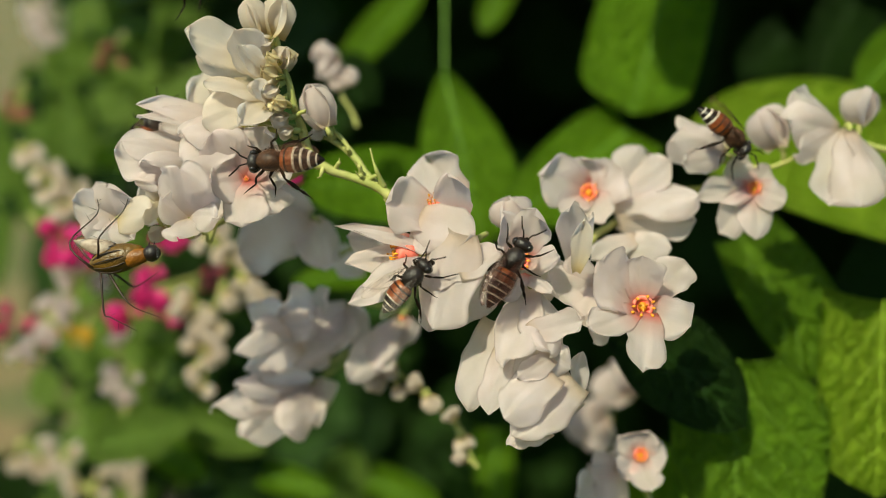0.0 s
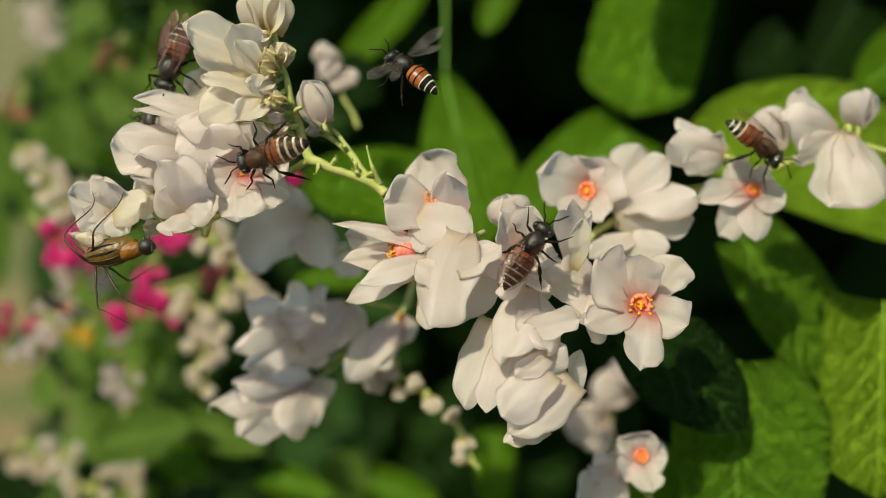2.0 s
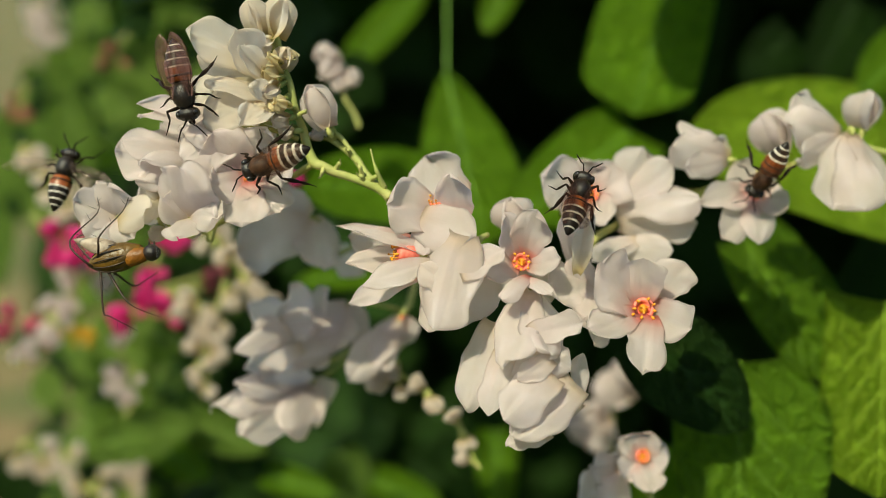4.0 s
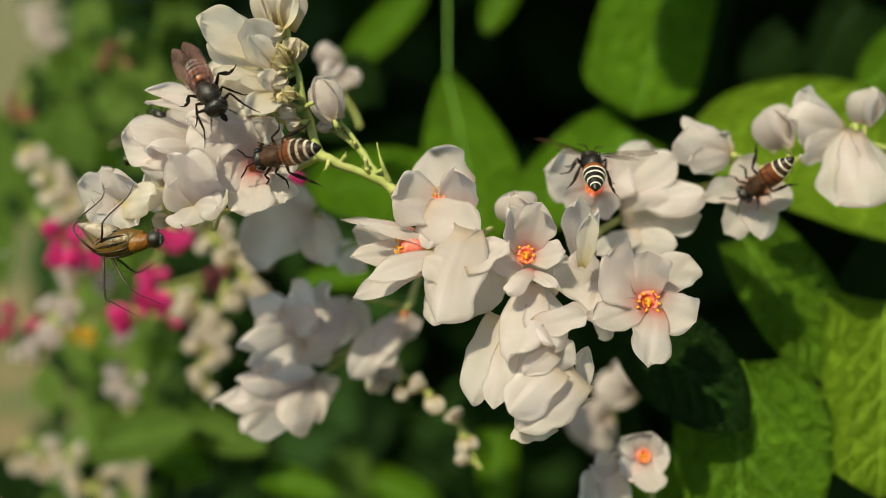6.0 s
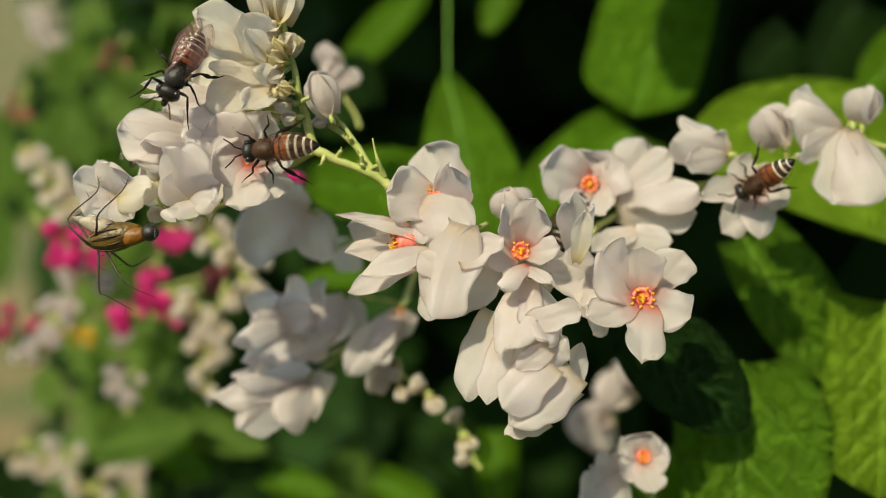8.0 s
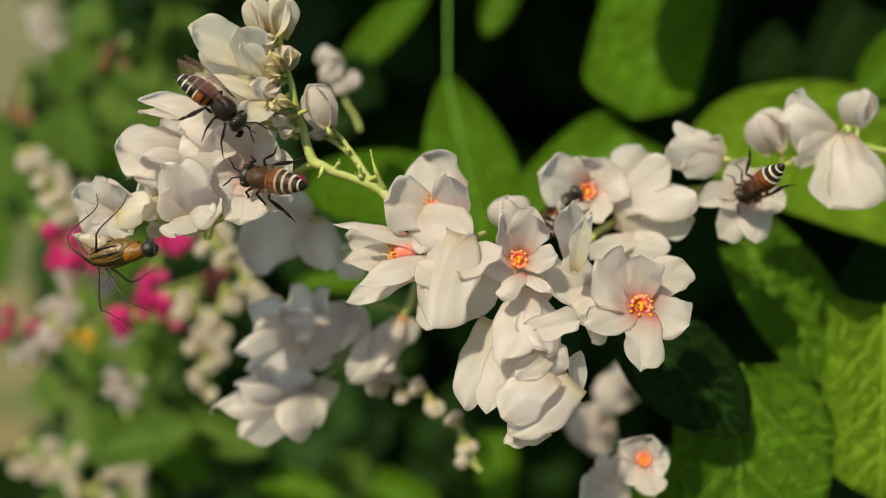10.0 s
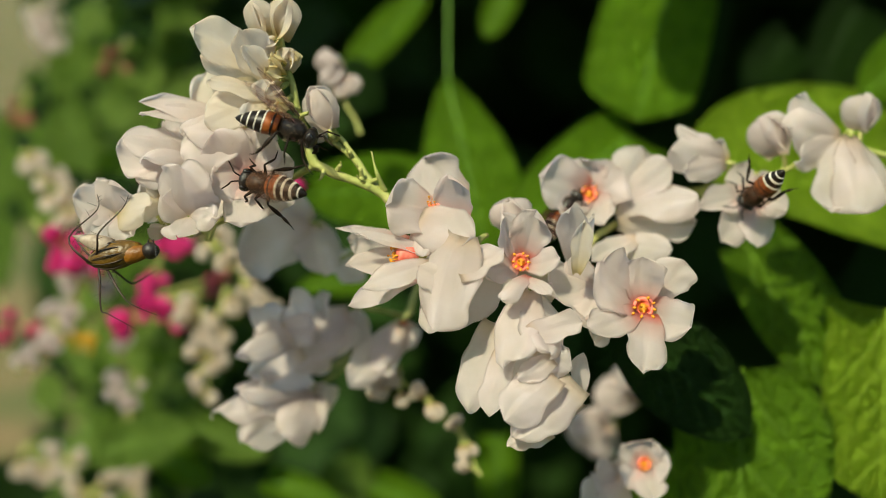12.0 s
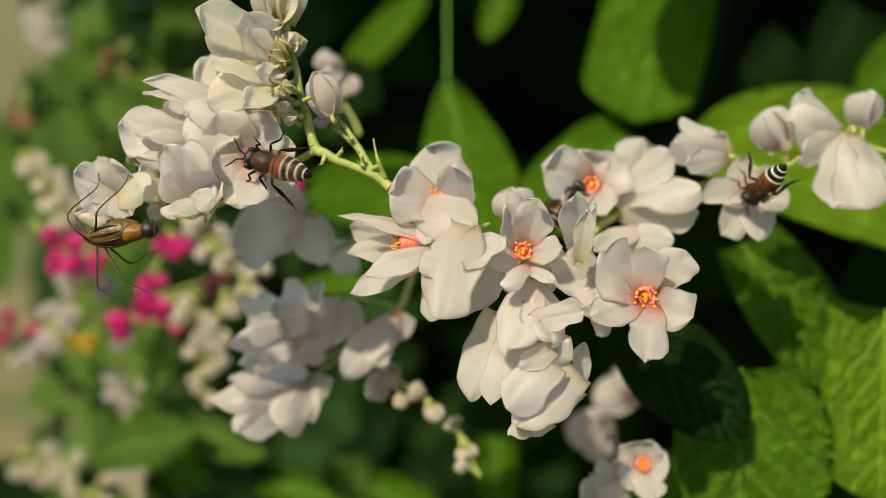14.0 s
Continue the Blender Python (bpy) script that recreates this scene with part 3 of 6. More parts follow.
    flower(sp, (15.42, 2, -2.41), [((10.41, -0.5, -2.45), 5.13, dict(cup=-0.25, arch=0.08, face=(-0.15, -0.95, 0.3), blunt=4)), ((13.04, -1, -4.92), 3.66, dict(cup=-0.2, arch=0.08, face=(-0.2, -0.95, 0))),
                               ((12.76, -1.5, -5.5), 1.14, dict(cup=0.3, base=(15.18, 0, -5.5), blunt=1.6, taper=0.7)), ((14.4, 1, -7.36), 2.65, dict(cup=-0.2, base=(16.38, 2, -4.98))), ((12, 0.5, 0.05), 2.65, dict(cup=-0.2))],
           axis=(-0.3, 0.3, -0.8), heart=0, foot=(12.77, 7, -2.2))
    # open flower lowest on the right
    flower(sp, (19, 0, -4.13), [((14.26, -3, -0.25), 5.12, dict(cup=0.2, face=(0.15, -0.95, 0.2), blunt=3.2, base=(18.53, -0.5, -3.8))), ((18.62, -2, 0.66), 3.93, dict(cup=0.25, face=(0, -0.95, -0.1), blunt=3.2, base=(18.94, -0.5, -3.59))),
                               ((22.74, 0.5, 0.47), 3.87, dict(cup=0.2, face=(-0.2, -0.95, 0), blunt=5, base=(19.79, 0.5, -3.42))), ((22.81, -2, -6.19), 4.35, dict(cup=0.2, face=(-0.2, -0.95, 0.2), blunt=3.6, skew=-0.1, base=(19.58, 0, -4.03))),
                               ((17.57, -5, -9.33), 3.74, dict(cup=-0.2, arch=0.06, face=(-0.1, -0.9, 0.4), blunt=3.2, skew=-0.14, base=(19.56, -1, -4.61))), ((13.49, -4, -5.95), 3.17, dict(cup=0.15, face=(0, -0.9, 0.4), blunt=3, base=(18.42, -1, -4.4)))],
           axis=(-0.05, -1, 0.05), heart=1.06, foot=(15.19, 8, -1.66))
    # folded flower hanging below
    flower(sp, (8.59, -1, -2.43), [((2.63, -3, -13.3), 3.89, dict(wave=0.26, cup=-0.4, arch=0.08, face=(-0.35, -0.9, 0.2), blunt=1.9, wide=0.5, neck=0.6, skew=-0.05, base=(5.38, -1, -5.43))),
                               ((4.7, -4, -13.54), 2.83, dict(wave=0.26, cup=-0.3, arch=0.06, face=(-0.3, -0.95, 0.1), blunt=2.2, neck=0.7, base=(6.27, -3, -7.84))),
                               ((5.4, -7, -8.72), 4.2, dict(wave=0.2, cup=-0.3, arch=0.06, face=(-0.3, -0.85, 0.45), blunt=2.2, neck=0.3, wide=0.66, skew=-0.08)),
                               ((10.24, -6, -8.05), 4.2, dict(wave=0.2, cup=-0.25, arch=0.06, face=(0.2, -0.85, 0.45), blunt=2.6, neck=0.3, wide=0.6, skew=0.1, base=(8.8, -1, -2.74))),
                               ((12.79, -4, -4.85), 2.6, dict(wave=0.2, cup=0.2, face=(0.1, -0.85, 0.5), blunt=5, neck=0.7, base=(8.29, -5, -6.27))),
                               ((11.89, -4, -9.24), 3.74, dict(wave=0.24, cup=-0.3, arch=0.08, face=(0.25, -0.95, 0.1), blunt=3, neck=0.6, wide=0.55, base=(8.54, -4.5, -7.9))),
                               ((5.4, -7, -13.06), 4.15, dict(wave=0.24, cup=-0.3, arch=0.08, face=(-0.2, -0.9, 0.35), blunt=2.4, neck=0.7, wide=0.5, base=(10.17, -5, -9.53))),
                               ((6.34, -6, -14.78), 3.95, dict(wave=0.24, cup=-0.3, arch=0.08, face=(0, -0.85, 0.45), blunt=2.6, neck=0.7, wide=0.5, base=(12.29, -4, -10.44))),
                               ((7.12, -6, -10.19), 2.17, dict(wave=0.2, cup=-0.3, arch=0.06, face=(-0.1, -0.95, 0.1), blunt=2, neck=0.6, base=(10.17, -5, -8.24))),
                               ((13.25, -1, -8.12), 1.86, dict(cup=0.3, face=(0.5, -0.8, 0.2), neck=0.8, blunt=2, base=(12.73, -1, -12.57))),
                               ((12.03, -3, -13.4), 4.09, dict(cup=-0.3, arch=0.06, face=(0.4, -0.85, 0.1), neck=0.8, base=(8.19, -3, -10.57))),
                               ((7.01, -5, -15.35), 2.7, dict(wave=0.24, cup=0.3, arch=0.04, face=(0.2, -0.85, 0.45), neck=0.7, blunt=2, base=(12.64, -3, -12.08))),
                               ((6.2, -4, -15.94), 2.22, dict(cup=0.2, face=(0.1, -0.85, 0.5), neck=0.7, blunt=3, base=(10.23, -2, -15.09))),
                               ((7.04, -1, -12.88), 5.69, dict(cup=-0.2, base=(8.59, -1, -6.16))),
                               ((6.65, -2, -4.14), 0.92, dict(cup=0.2, base=(6.34, -2, -6.6), taper=0.8, blunt=1.4))],
           axis=(0, -0.2, -1), heart=0, foot=(9.28, 6, -1.62))
    # further back
    flower(sp, (15.46, 9, 6.87), [((10.18, 6, 8.33), 5.2, dict(cup=0.2, blunt=3)), ((15.19, 8, 10.56), 4.8, dict(cup=0.2, blunt=3)), ((18.84, 8, 9.19), 4.8, dict(cup=0.2)), ((11.96, 6, 4.98), 2.83, dict(cup=0.2, face=(0, -0.85, 0.5))), ((17, 6, 3.97), 3.28, dict(cup=0.2))],
           axis=(-0.1, -1, 0.1), heart=0.92, foot=(18.38, 13, 5.47))
    flower(sp, (18.49, 11, 5.95), [((25.89, 5, 6.47), 5.48, dict(cup=-0.4, arch=0.12, face=(-0.1, -0.8, 0.6), blunt=2, wide=0.5)), ((23.98, 8, 9.65), 4.23, dict(cup=-0.2, arch=0.1, face=(-0.1, -0.85, 0.5), blunt=4)),
                                ((21.1, 10, 11.95), 4.66, dict(cup=-0.2, arch=0.1, blunt=3)), ((25.99, 7, 4.12), 3.54, dict(cup=-0.3, arch=0.05, face=(0.1, -1, -0.2), base=(18.46, 9, 3.87))),
                                ((23.26, 6, 1.51), 3.16, dict(cup=-0.3, arch=0.06, base=(17.42, 9, 1.67), face=(0, -0.85, 0.5))), ((14.93, 5, 0.28), 2.8, dict(cup=-0.3, base=(20.33, 8, 2.46), face=(-0.1, -0.85, 0.5)))],
           axis=(1, -0.2, 0), heart=0, foot=(17.78, 13, 4.87))
    return sp


def right_spray():
    sp = spray("flower_spray", (47.56, 10, 10.43), "loose white coral vine flower spray with buds, in soft focus")
    stem(sp, [(49.89, 10, 10.08), (45.7, 10, 10.78), (41.31, 9, 11.88), (38.24, 10, 10.43), (35.09, 11, 8.89), (31.56, 11, 8.89), (28.33, 10, 9.97)], [0.5, 0.45, 0.4, 0.32, 0.3, 0.25, 0.2])
    flower(sp, (29.54, 9, 9.98), [((23.51, 7, 11.58), 4.23, dict(cup=-0.4, arch=0.1, blunt=4)), ((24.44, 8, 13.88), 2.63, dict(cup=-0.4, arch=0.1, face=(0, -0.8, 0.5), blunt=3)), ((24.75, 7, 8.87), 2.85, dict(cup=-0.4, arch=0.1, face=(0, -1, -0.2))), ((27.58, 9, 11.6), 2.51, dict(cup=0.4, mat=CREAM))],
           axis=(-1, 0, 0.2), heart=0, name="bud", foot=(30.38, 11, 9.19))
    bud(sp, (35.56, 10, 10.9), (33.12, 9, 14.94), 3.58, None, (35.98, 11, 9.19), 32)
    flower(sp, (41.19, 9, 12.4), [((34.92, 7, 12.71), 4.45, dict(cup=-0.4, arch=0.1, blunt=4)), ((36.09, 8, 16.39), 3.08, dict(cup=-0.4, arch=0.08, face=(0, -0.8, 0.5), blunt=3)), ((36.16, 7, 10), 3.31, dict(cup=-0.4, arch=0.1, face=(0, -1, -0.2), blunt=4))],
           axis=(-1, 0, 0.2), heart=0, name="bud", foot=(41.6, 9, 11.71))
    bud(sp, (43.83, 10, 13.23), (44.14, 9, 17.14), 3.38, None, (43.19, 10, 11.72), 34)
    flower(sp, (41.91, 8, 12.28), [((38.35, 6, 4.98), 4.52, dict(cup=-0.4, arch=0.14, face=(-0.4, -1, 0), blunt=3.4, neck=0.3)), ((41.04, 4, 4.43), 4.7, dict(cup=-0.4, arch=0.12, blunt=5, neck=0.3)), ((44.5, 6, 5.42), 4.29, dict(cup=-0.3, arch=0.1, face=(0.4, -1, 0), neck=0.3))],
           axis=(0, -0.2, -1), heart=0, foot=(41.31, 9, 11.83))
    flower(sp, (32.42, 9, 6.52), [((26.1, 7, 5.82), 3.31, dict(cup=0.2, blunt=2, face=(0, -0.9, 0.4))), ((28.25, 7, 1.98), 3.65, dict(cup=0.1, blunt=5)), ((32.43, 7, 1.19), 3.77, dict(cup=0.1, blunt=2, skew=0.14)), ((35.15, 7, 5.14), 3.08, dict(cup=0.2)), ((30.12, 9, 9.52), 2.85, dict(cup=0.2)), ((34.15, 9, 8.83), 2.74, dict(cup=0.2))],
           axis=(0, -1, 0), heart=0.7, foot=(32.15, 11, 8.77))
    return sp


LEFT, CENTRE, RIGHT = left_spray(), centre_spray(), right_spray()


# ---- blurred sprays behind ----
def back_spray():
    sp = spray("flower_spray", (-8.82, 15, -7.29), "drooping white coral vine flowers in soft focus")
    stem(sp, [(-1.61, 25, 0.07), (-4.23, 23, -6.54), (-9.51, 23, -10.5), (-13.8, 23, -13.14)], [0.5, 0.45, 0.4, 0.35])
    flower(sp, (-14.9, 20, -9.19), [((-20.42, 13, -5.11), 4, dict(cup=-0.3, arch=0.1, face=(-0.2, -0.9, 0.4), blunt=3)), ((-12.13, 14, -3.58), 3.43, dict(cup=-0.3, arch=0.06, face=(0, -0.9, 0.3), blunt=2.2)), ((-16.34, 13, -3.9), 3.88, dict(cup=-0.2, arch=0.06, blunt=2.6)),
                               ((-13.46, 13, -6.91), 3.64, dict(cup=-0.2, arch=0.08, base=(-17.23, 14, -7.22))), ((-19.94, 13, -7.87), 3.4, dict(cup=-0.3, arch=0.1, blunt=2.4)),
                               ((-21.89, 12, -9.99), 2.64, dict(cup=-0.3, arch=0.1, base=(-15.77, 14, -7.58), blunt=1.8, taper=0.6)), ((-21.03, 13, -11.95), 3.15, dict(cup=-0.3, arch=0.1, base=(-14.95, 15, -9.86), blunt=2, taper=0.6)), ((-13.99, 17, -12.43), 3.75, dict(cup=-0.2))],
           axis=(-1, -0.3, 0), heart=0, sharp=False, foot=(-8.99, 23, -9.31))
    flower(sp, (-14.9, 20, -14.58), [((-24.03, 12, -16.36), 5.1, dict(cup=-0.4, arch=0.12, face=(-0.25, -0.85, 0.5), blunt=2.8)), ((-21.89, 12, -13.5), 3.6, dict(cup=-0.4, arch=0.12, face=(-0.2, -0.8, 0.6), blunt=2.4)), ((-21.06, 12, -18.97), 4.57, dict(cup=-0.4, arch=0.1, blunt=3)),
                               ((-16.7, 13, -18.8), 4.25, dict(cup=-0.4, arch=0.1, blunt=2.6)), ((-18.86, 13, -11.95), 3.88, dict(cup=-0.3, arch=0.1)), ((-12.35, 19, -16.48), 3.53, dict(cup=-0.3, arch=0.1, face=(0.4, -0.8, -0.2))), ((-14.24, 17, -18.8), 3.71, dict(cup=-0.3, arch=0.1))],
           axis=(-1, -0.3, -0.3), heart=0, sharp=False, foot=(-8.99, 23, -10.55))
    flower(sp, (-10.34, 18, -5.61), [((-15.68, 15, -12.19), 4.45, dict(cup=-0.3, arch=0.1, face=(-0.1, -0.95, 0.1), blunt=2.2)), ((-11.38, 16, -10.82), 3.75, dict(cup=-0.3, arch=0.1)), ((-14.46, 15, -8.52), 3.71, dict(cup=-0.3, arch=0.1))], axis=(-0.6, -0.5, -0.6), heart=0, sharp=False, foot=(-4.23, 23, -6.54))
    flower(sp, (-4.54, 18, -7), [((-10.19, 14, -13.29), 3.84, dict(cup=-0.3, arch=0.1, face=(-0.3, -0.9, 0.2), blunt=2.2, mat=SHEER)), ((-7.35, 15, -12.19), 3.71, dict(cup=-0.3, arch=0.1, face=(0.2, -0.9, 0.1), mat=SHEER)), ((-2.65, 18, -9.27), 3.03, dict(cup=0.2)), ((-9.74, 17, -5.18), 2.75, dict(cup=-0.2, mat=SHEER, base=(-8.83, 18, -10.4))), ((-5.87, 17, -9.93), 3.12, dict(cup=-0.2))],
           axis=(0.6, -0.3, 0.5), heart=0.3, sharp=False, foot=(-3.4, 22, -5.61))
    return sp


def back_petals():
    sp = spray("flower_spray", (-11.88, 15, 0.67), "single wilting white flower in shade behind the crowded spray")
    stem(sp, [(-9.25, 20, 1.35), (-11.49, 17, 0.06), (-12.31, 16, -0.56)], [0.4, 0.35, 0.3])
    flower(sp, (-14.21, 15, 4.23), [((-21.65, 12, 0.54), 6.01, dict(cup=-0.3, arch=0.1, face=(-0.1, -1, 0.05), blunt=3.4)), ((-13.47, 14, -1.64), 5.15, dict(cup=-0.3, arch=0.08, face=(0.3, -0.95, -0.1), blunt=3)),
                               ((-19.24, 15, 6.19), 4.9, dict(cup=-0.2, arch=0.08)), ((-8.95, 21, -2.14), 3.34, dict(cup=-0.2, base=(-12.98, 19, 1.08)))],
           axis=(-1, -0.2, 0.2), heart=0, sharp=False, foot=(-11.49, 17, 0.06))
    return sp


BACK, BACK_PETALS = back_spray(), back_petals()


def bud_chain(label, line, depth, buds, mat=None, thick=0.4):
    """A raceme of buds on one stem: line of (x, z) and buds of (x, z, size), millimetres in a sheet at that depth."""
    sp = spray("bud_spray", (line[0][0], depth, line[0][1]), label, "bud spray")
    stem(sp, [(x, depth, z) for x, z in line], [thick * (1 - 0.5 * i / (len(line) - 1)) for i in range(len(line))])
    rnd = random.Random(int(abs(line[0][0]) * 13))
    small = []
    for x, z, size in buds:
        size *= 0.98 if depth > 50 else 0.95
        many = 4 if depth > 40 else 2
        for k in range(many):
            r = 0.5 if many > 2 else 0.32
            small.append((x + size * rnd.uniform(-r, r), z + size * rnd.uniform(-r, r), size * (rnd.uniform(0.36, 0.66) if many > 2 else rnd.uniform(0.6, 0.8))))
    for k, (x, z, size) in enumerate(small):
        near = min(line, key=lambda q: (q[0] - x) ** 2 + (q[1] - z) ** 2)
        d = Vector((x - near[0], -0.8, z - near[1] - 0.3 * size))
        d.normalize()
        c = Vector((x, depth - 0.5, z))
        bud(sp, tuple(c - d * size * 0.5), tuple(c + d * size * 0.5), size * 0.82, mat, (near[0], depth, near[1]), 50 + k + int(abs(x) * 7), 3, cup=-0.8)
    return sp


def q(p):
    return (p[0], p[2])


def qs(p, size):
    return (p[0], p[2], size)


bud_chain("tapering chain of cream coral vine buds in soft focus", [q((-9.25, 20, -11.5)), q((-5.4, 20, -13.75)), q((-1.54, 20, -16.96)), q((1.99, 20, -20.49)), q((4.24, 20, -24.99))], 20,
          [qs((-7.45, 20, -14.39), 3.79), qs((-5.4, 20, -13.43), 3.73), qs((-3.98, 20, -15.99), 3.02), qs((-2.51, 20, -15.35), 2.18), qs((-0.58, 20, -18.24), 3.02), qs((1.03, 20, -18.89), 2.51), qs((2.95, 20, -22.1), 2.51), qs((2.44, 20, -24.02), 2.57)], CREAM)
bud_chain("pale coral vine buds in soft focus", [q((-36.65, 42, 6.26)), q((-32.01, 42, 1.62)), q((-27.37, 42, -3.02)), q((-23.51, 42, -9.2))], 42,
          [qs((-33.94, 42, 3.17), 5.41), qs((-30.85, 42, 1.24), 5.1), qs((-28.14, 42, -1.08), 4.33), qs((-25.83, 42, -3.79), 4.33), qs((-26.99, 42, -6.11), 3.87), qs((-24.28, 42, -5.72), 3.09)], CREAM)
bud_chain("greenish-white coral vine buds in soft focus", [q((-31.98, 52, -4.91)), q((-33.64, 52, -9.91)), q((-34.47, 52, -15.74)), q((-34.89, 52, -21.57))], 52,
          [qs((-36.14, 52, -9.49), 5.16), qs((-32.39, 52, -9.08), 5.16), qs((-35.31, 52, -13.24), 5.16), qs((-33.22, 52, -14.07), 4.16), qs((-34.89, 52, -16.57), 3.33), qs((-35.14, 52, -20.07), 3.83)], CREAM)
bud_chain("cream coral vine buds far behind the spider", [q((-64.61, 58, 15.72)), q((-61.13, 58, 11.38)), q((-56.79, 58, 7.9)), q((-53.32, 58, 3.56))], 58,
          [qs((-62.44, 58, 12.68), 5.21), qs((-59.4, 58, 11.38), 4.34), qs((-59.83, 58, 8.34), 5.21), qs((-57.23, 58, 6.6), 4.34), qs((-55.06, 58, 9.2), 3.91)], CREAM)
bud_chain("white coral vine buds low in the undergrowth", [q((-52.99, 62, 0.09)), q((-57.46, 62, -5.26)), q((-61.02, 62, -11.51)), q((-67.27, 62, -18.65))], 62,
          [qs((-56.56, 62, -3.48), 7.14), qs((-58.79, 62, -2.59), 5.35), qs((-61.47, 62, -9.28), 5), qs((-59.24, 62, -10.17), 3.57), qs((-63.25, 62, -14.19), 5), qs((-61.47, 62, -15.08), 3.93), qs((-65.93, 62, -16.68), 3.57)])
bud_chain("white coral vine buds hanging in the green", [q((-52.12, 66, -10.9)), q((-51.66, 66, -18.23)), q((-51.2, 66, -27.39))], 66,
          [qs((-52.12, 66, -14.56), 4.4), qs((-52.12, 66, -21.89), 4.4), qs((-50.29, 66, -22.81), 3.66), qs((-51.2, 66, -24.64), 3.66)])
bud_chain("pale coral vine buds near the soil", [q((-72.13, 75, -32.87)), q((-67.28, 75, -36.74)), q((-60.5, 75, -41.59)), q((-52.74, 75, -44.5))], 75,
          [qs((-70.68, 75, -37.23), 5.43), qs((-67.77, 75, -35.77), 5.43), qs((-64.37, 75, -36.74), 5.82), qs((-64.86, 75, -39.65), 4.85), qs((-56.13, 75, -37.71), 4.85), qs((-54.68, 75, -40.14), 5.43), qs((-51.77, 75, -37.23), 3.49)], CREAM)
bud_chain("lone white bud pair far behind", [q((-89.57, 120, 54.56)), q((-86.48, 120, 49.61)), q((-85.24, 120, 45.9))], 120, [qs((-85.24, 120, 47.38), 6.93), qs((-87.34, 120, 52.7), 6.19)])
bud_chain("blurred white bud behind the crowded spray", [q((-10.11, 30, 14.81)), q((-11.86, 30, 18.32)), q((-12.91, 30, 21.83))], 28, [qs((-12.83, 28, 22.29), 4.97), qs((-13.73, 28, 23.18), 3.86), qs((-11.87, 28, 20.91), 4.14)])
bud_chain("magenta coral vine flowers in soft focus", [q((-41.45, 56, 3.51)), q((-44.02, 56, -3.34)), q((-45.74, 56, -10.19))], 56,
          [qs((-47.02, 56, -8.91), 6.17), qs((-44.45, 56, -6.77), 6.17), qs((-41.88, 56, -9.34), 4.28), qs((-41.45, 56, 0.09), 5.14), qs((-43.17, 56, -4.2), 3.43)], PINK)
bud_chain("bright pink coral vine flowers behind the spider", [q((-62.01, 56, 5.22)), q((-58.58, 56, 1.8)), q((-54.3, 56, -0.77))], 56, [qs((-58.16, 56, 0.77), 5.65), qs((-55.16, 56, 0.26), 5.65), qs((-53.02, 56, 0.94), 4.28)], PINK)
bud_chain("pink coral vine buds at the edge", [q((-71.81, 66, -7.24)), q((-69.98, 66, -10.9)), q((-64.48, 66, -11.82))], 66, [qs((-70.71, 66, -11.08), 5.86), qs((-65.22, 66, -12.73), 4.58), qs((-36.55, 66, -5.13), 3.66)], ROSE)
bud_chain("magenta bud peeping out below the crowded spray", [q((-16.25, 24, 4.73)), q((-16.92, 24, 6.06)), q((-17.59, 24, 7.06))], 24, [qs((-17.72, 24, 7.93), 3.06)], PINK)
bud_chain("small yellow bud among white ones", [q((-54.05, 60, -10.48)), q((-55.81, 60, -13.12)), q((-56.25, 60, -15.32))], 60, [qs((-56.16, 60, -14.52), 3.52), qs((-57.75, 60, -13.64), 2.29)], plain_material("yellow_bud", (0.55, 0.30, 0.02), (0.75, 0.48, 0.04), 300, 0.5))
FADED = plain_material("faded_rose", (0.36, 0.14, 0.09), (0.5, 0.22, 0.15), 300, 0.6)
for line in ([q((-55.76, 80, 38.07)), q((-57.16, 80, 35.67)), q((-57.86, 80, 33.67))], [q((-73.21, 82, 29.42)), q((-74.01, 82, 26.79)), q((-74.62, 82, 25.18))]):
    bud_chain("faded rose-brown bud far behind", line, 80, [(*line[-1], 5.0)], FADED)


def low_spray():
    sp = spray("flower_spray", (22.2, 14, -27.85), "small white coral vine flowers in soft focus below the cluster")
    stem(sp, [(23.11, 14, -29.67), (21.99, 13, -25.77), (20.18, 13, -23.67)], [0.4, 0.4, 0.3])
    flower(sp, (20.58, 10, -21.39), [((18.58, 9, -18.98), 2.88, dict(cup=0.2)), ((21.69, 9, -18.75), 3, dict(cup=0.2)), ((23.19, 9, -21.4), 3.23, dict(cup=0.2)), ((21.47, 8, -24.61), 3.46, dict(cup=-0.1, arch=0.06)), ((18.23, 9, -23.14), 3, dict(cup=0.1))],
           axis=(0.1, -1, 0.2), heart=0.75, foot=(21.99, 13, -25.77))
    flower(sp, (18.68, 12, -23.14), [((15.62, 10, -22.21), 3.3, dict(cup=-0.3, arch=0.08)), ((14.11, 10, -25.59), 3.77, dict(cup=-0.3, arch=0.1)), ((17.6, 10, -26.75), 4.12, dict(cup=-0.3, arch=0.1)), ((18.02, 11, -20.9), 2.59, dict(cup=-0.2))], heart=0, sharp=False, foot=(21.99, 13, -25.89))
    return sp


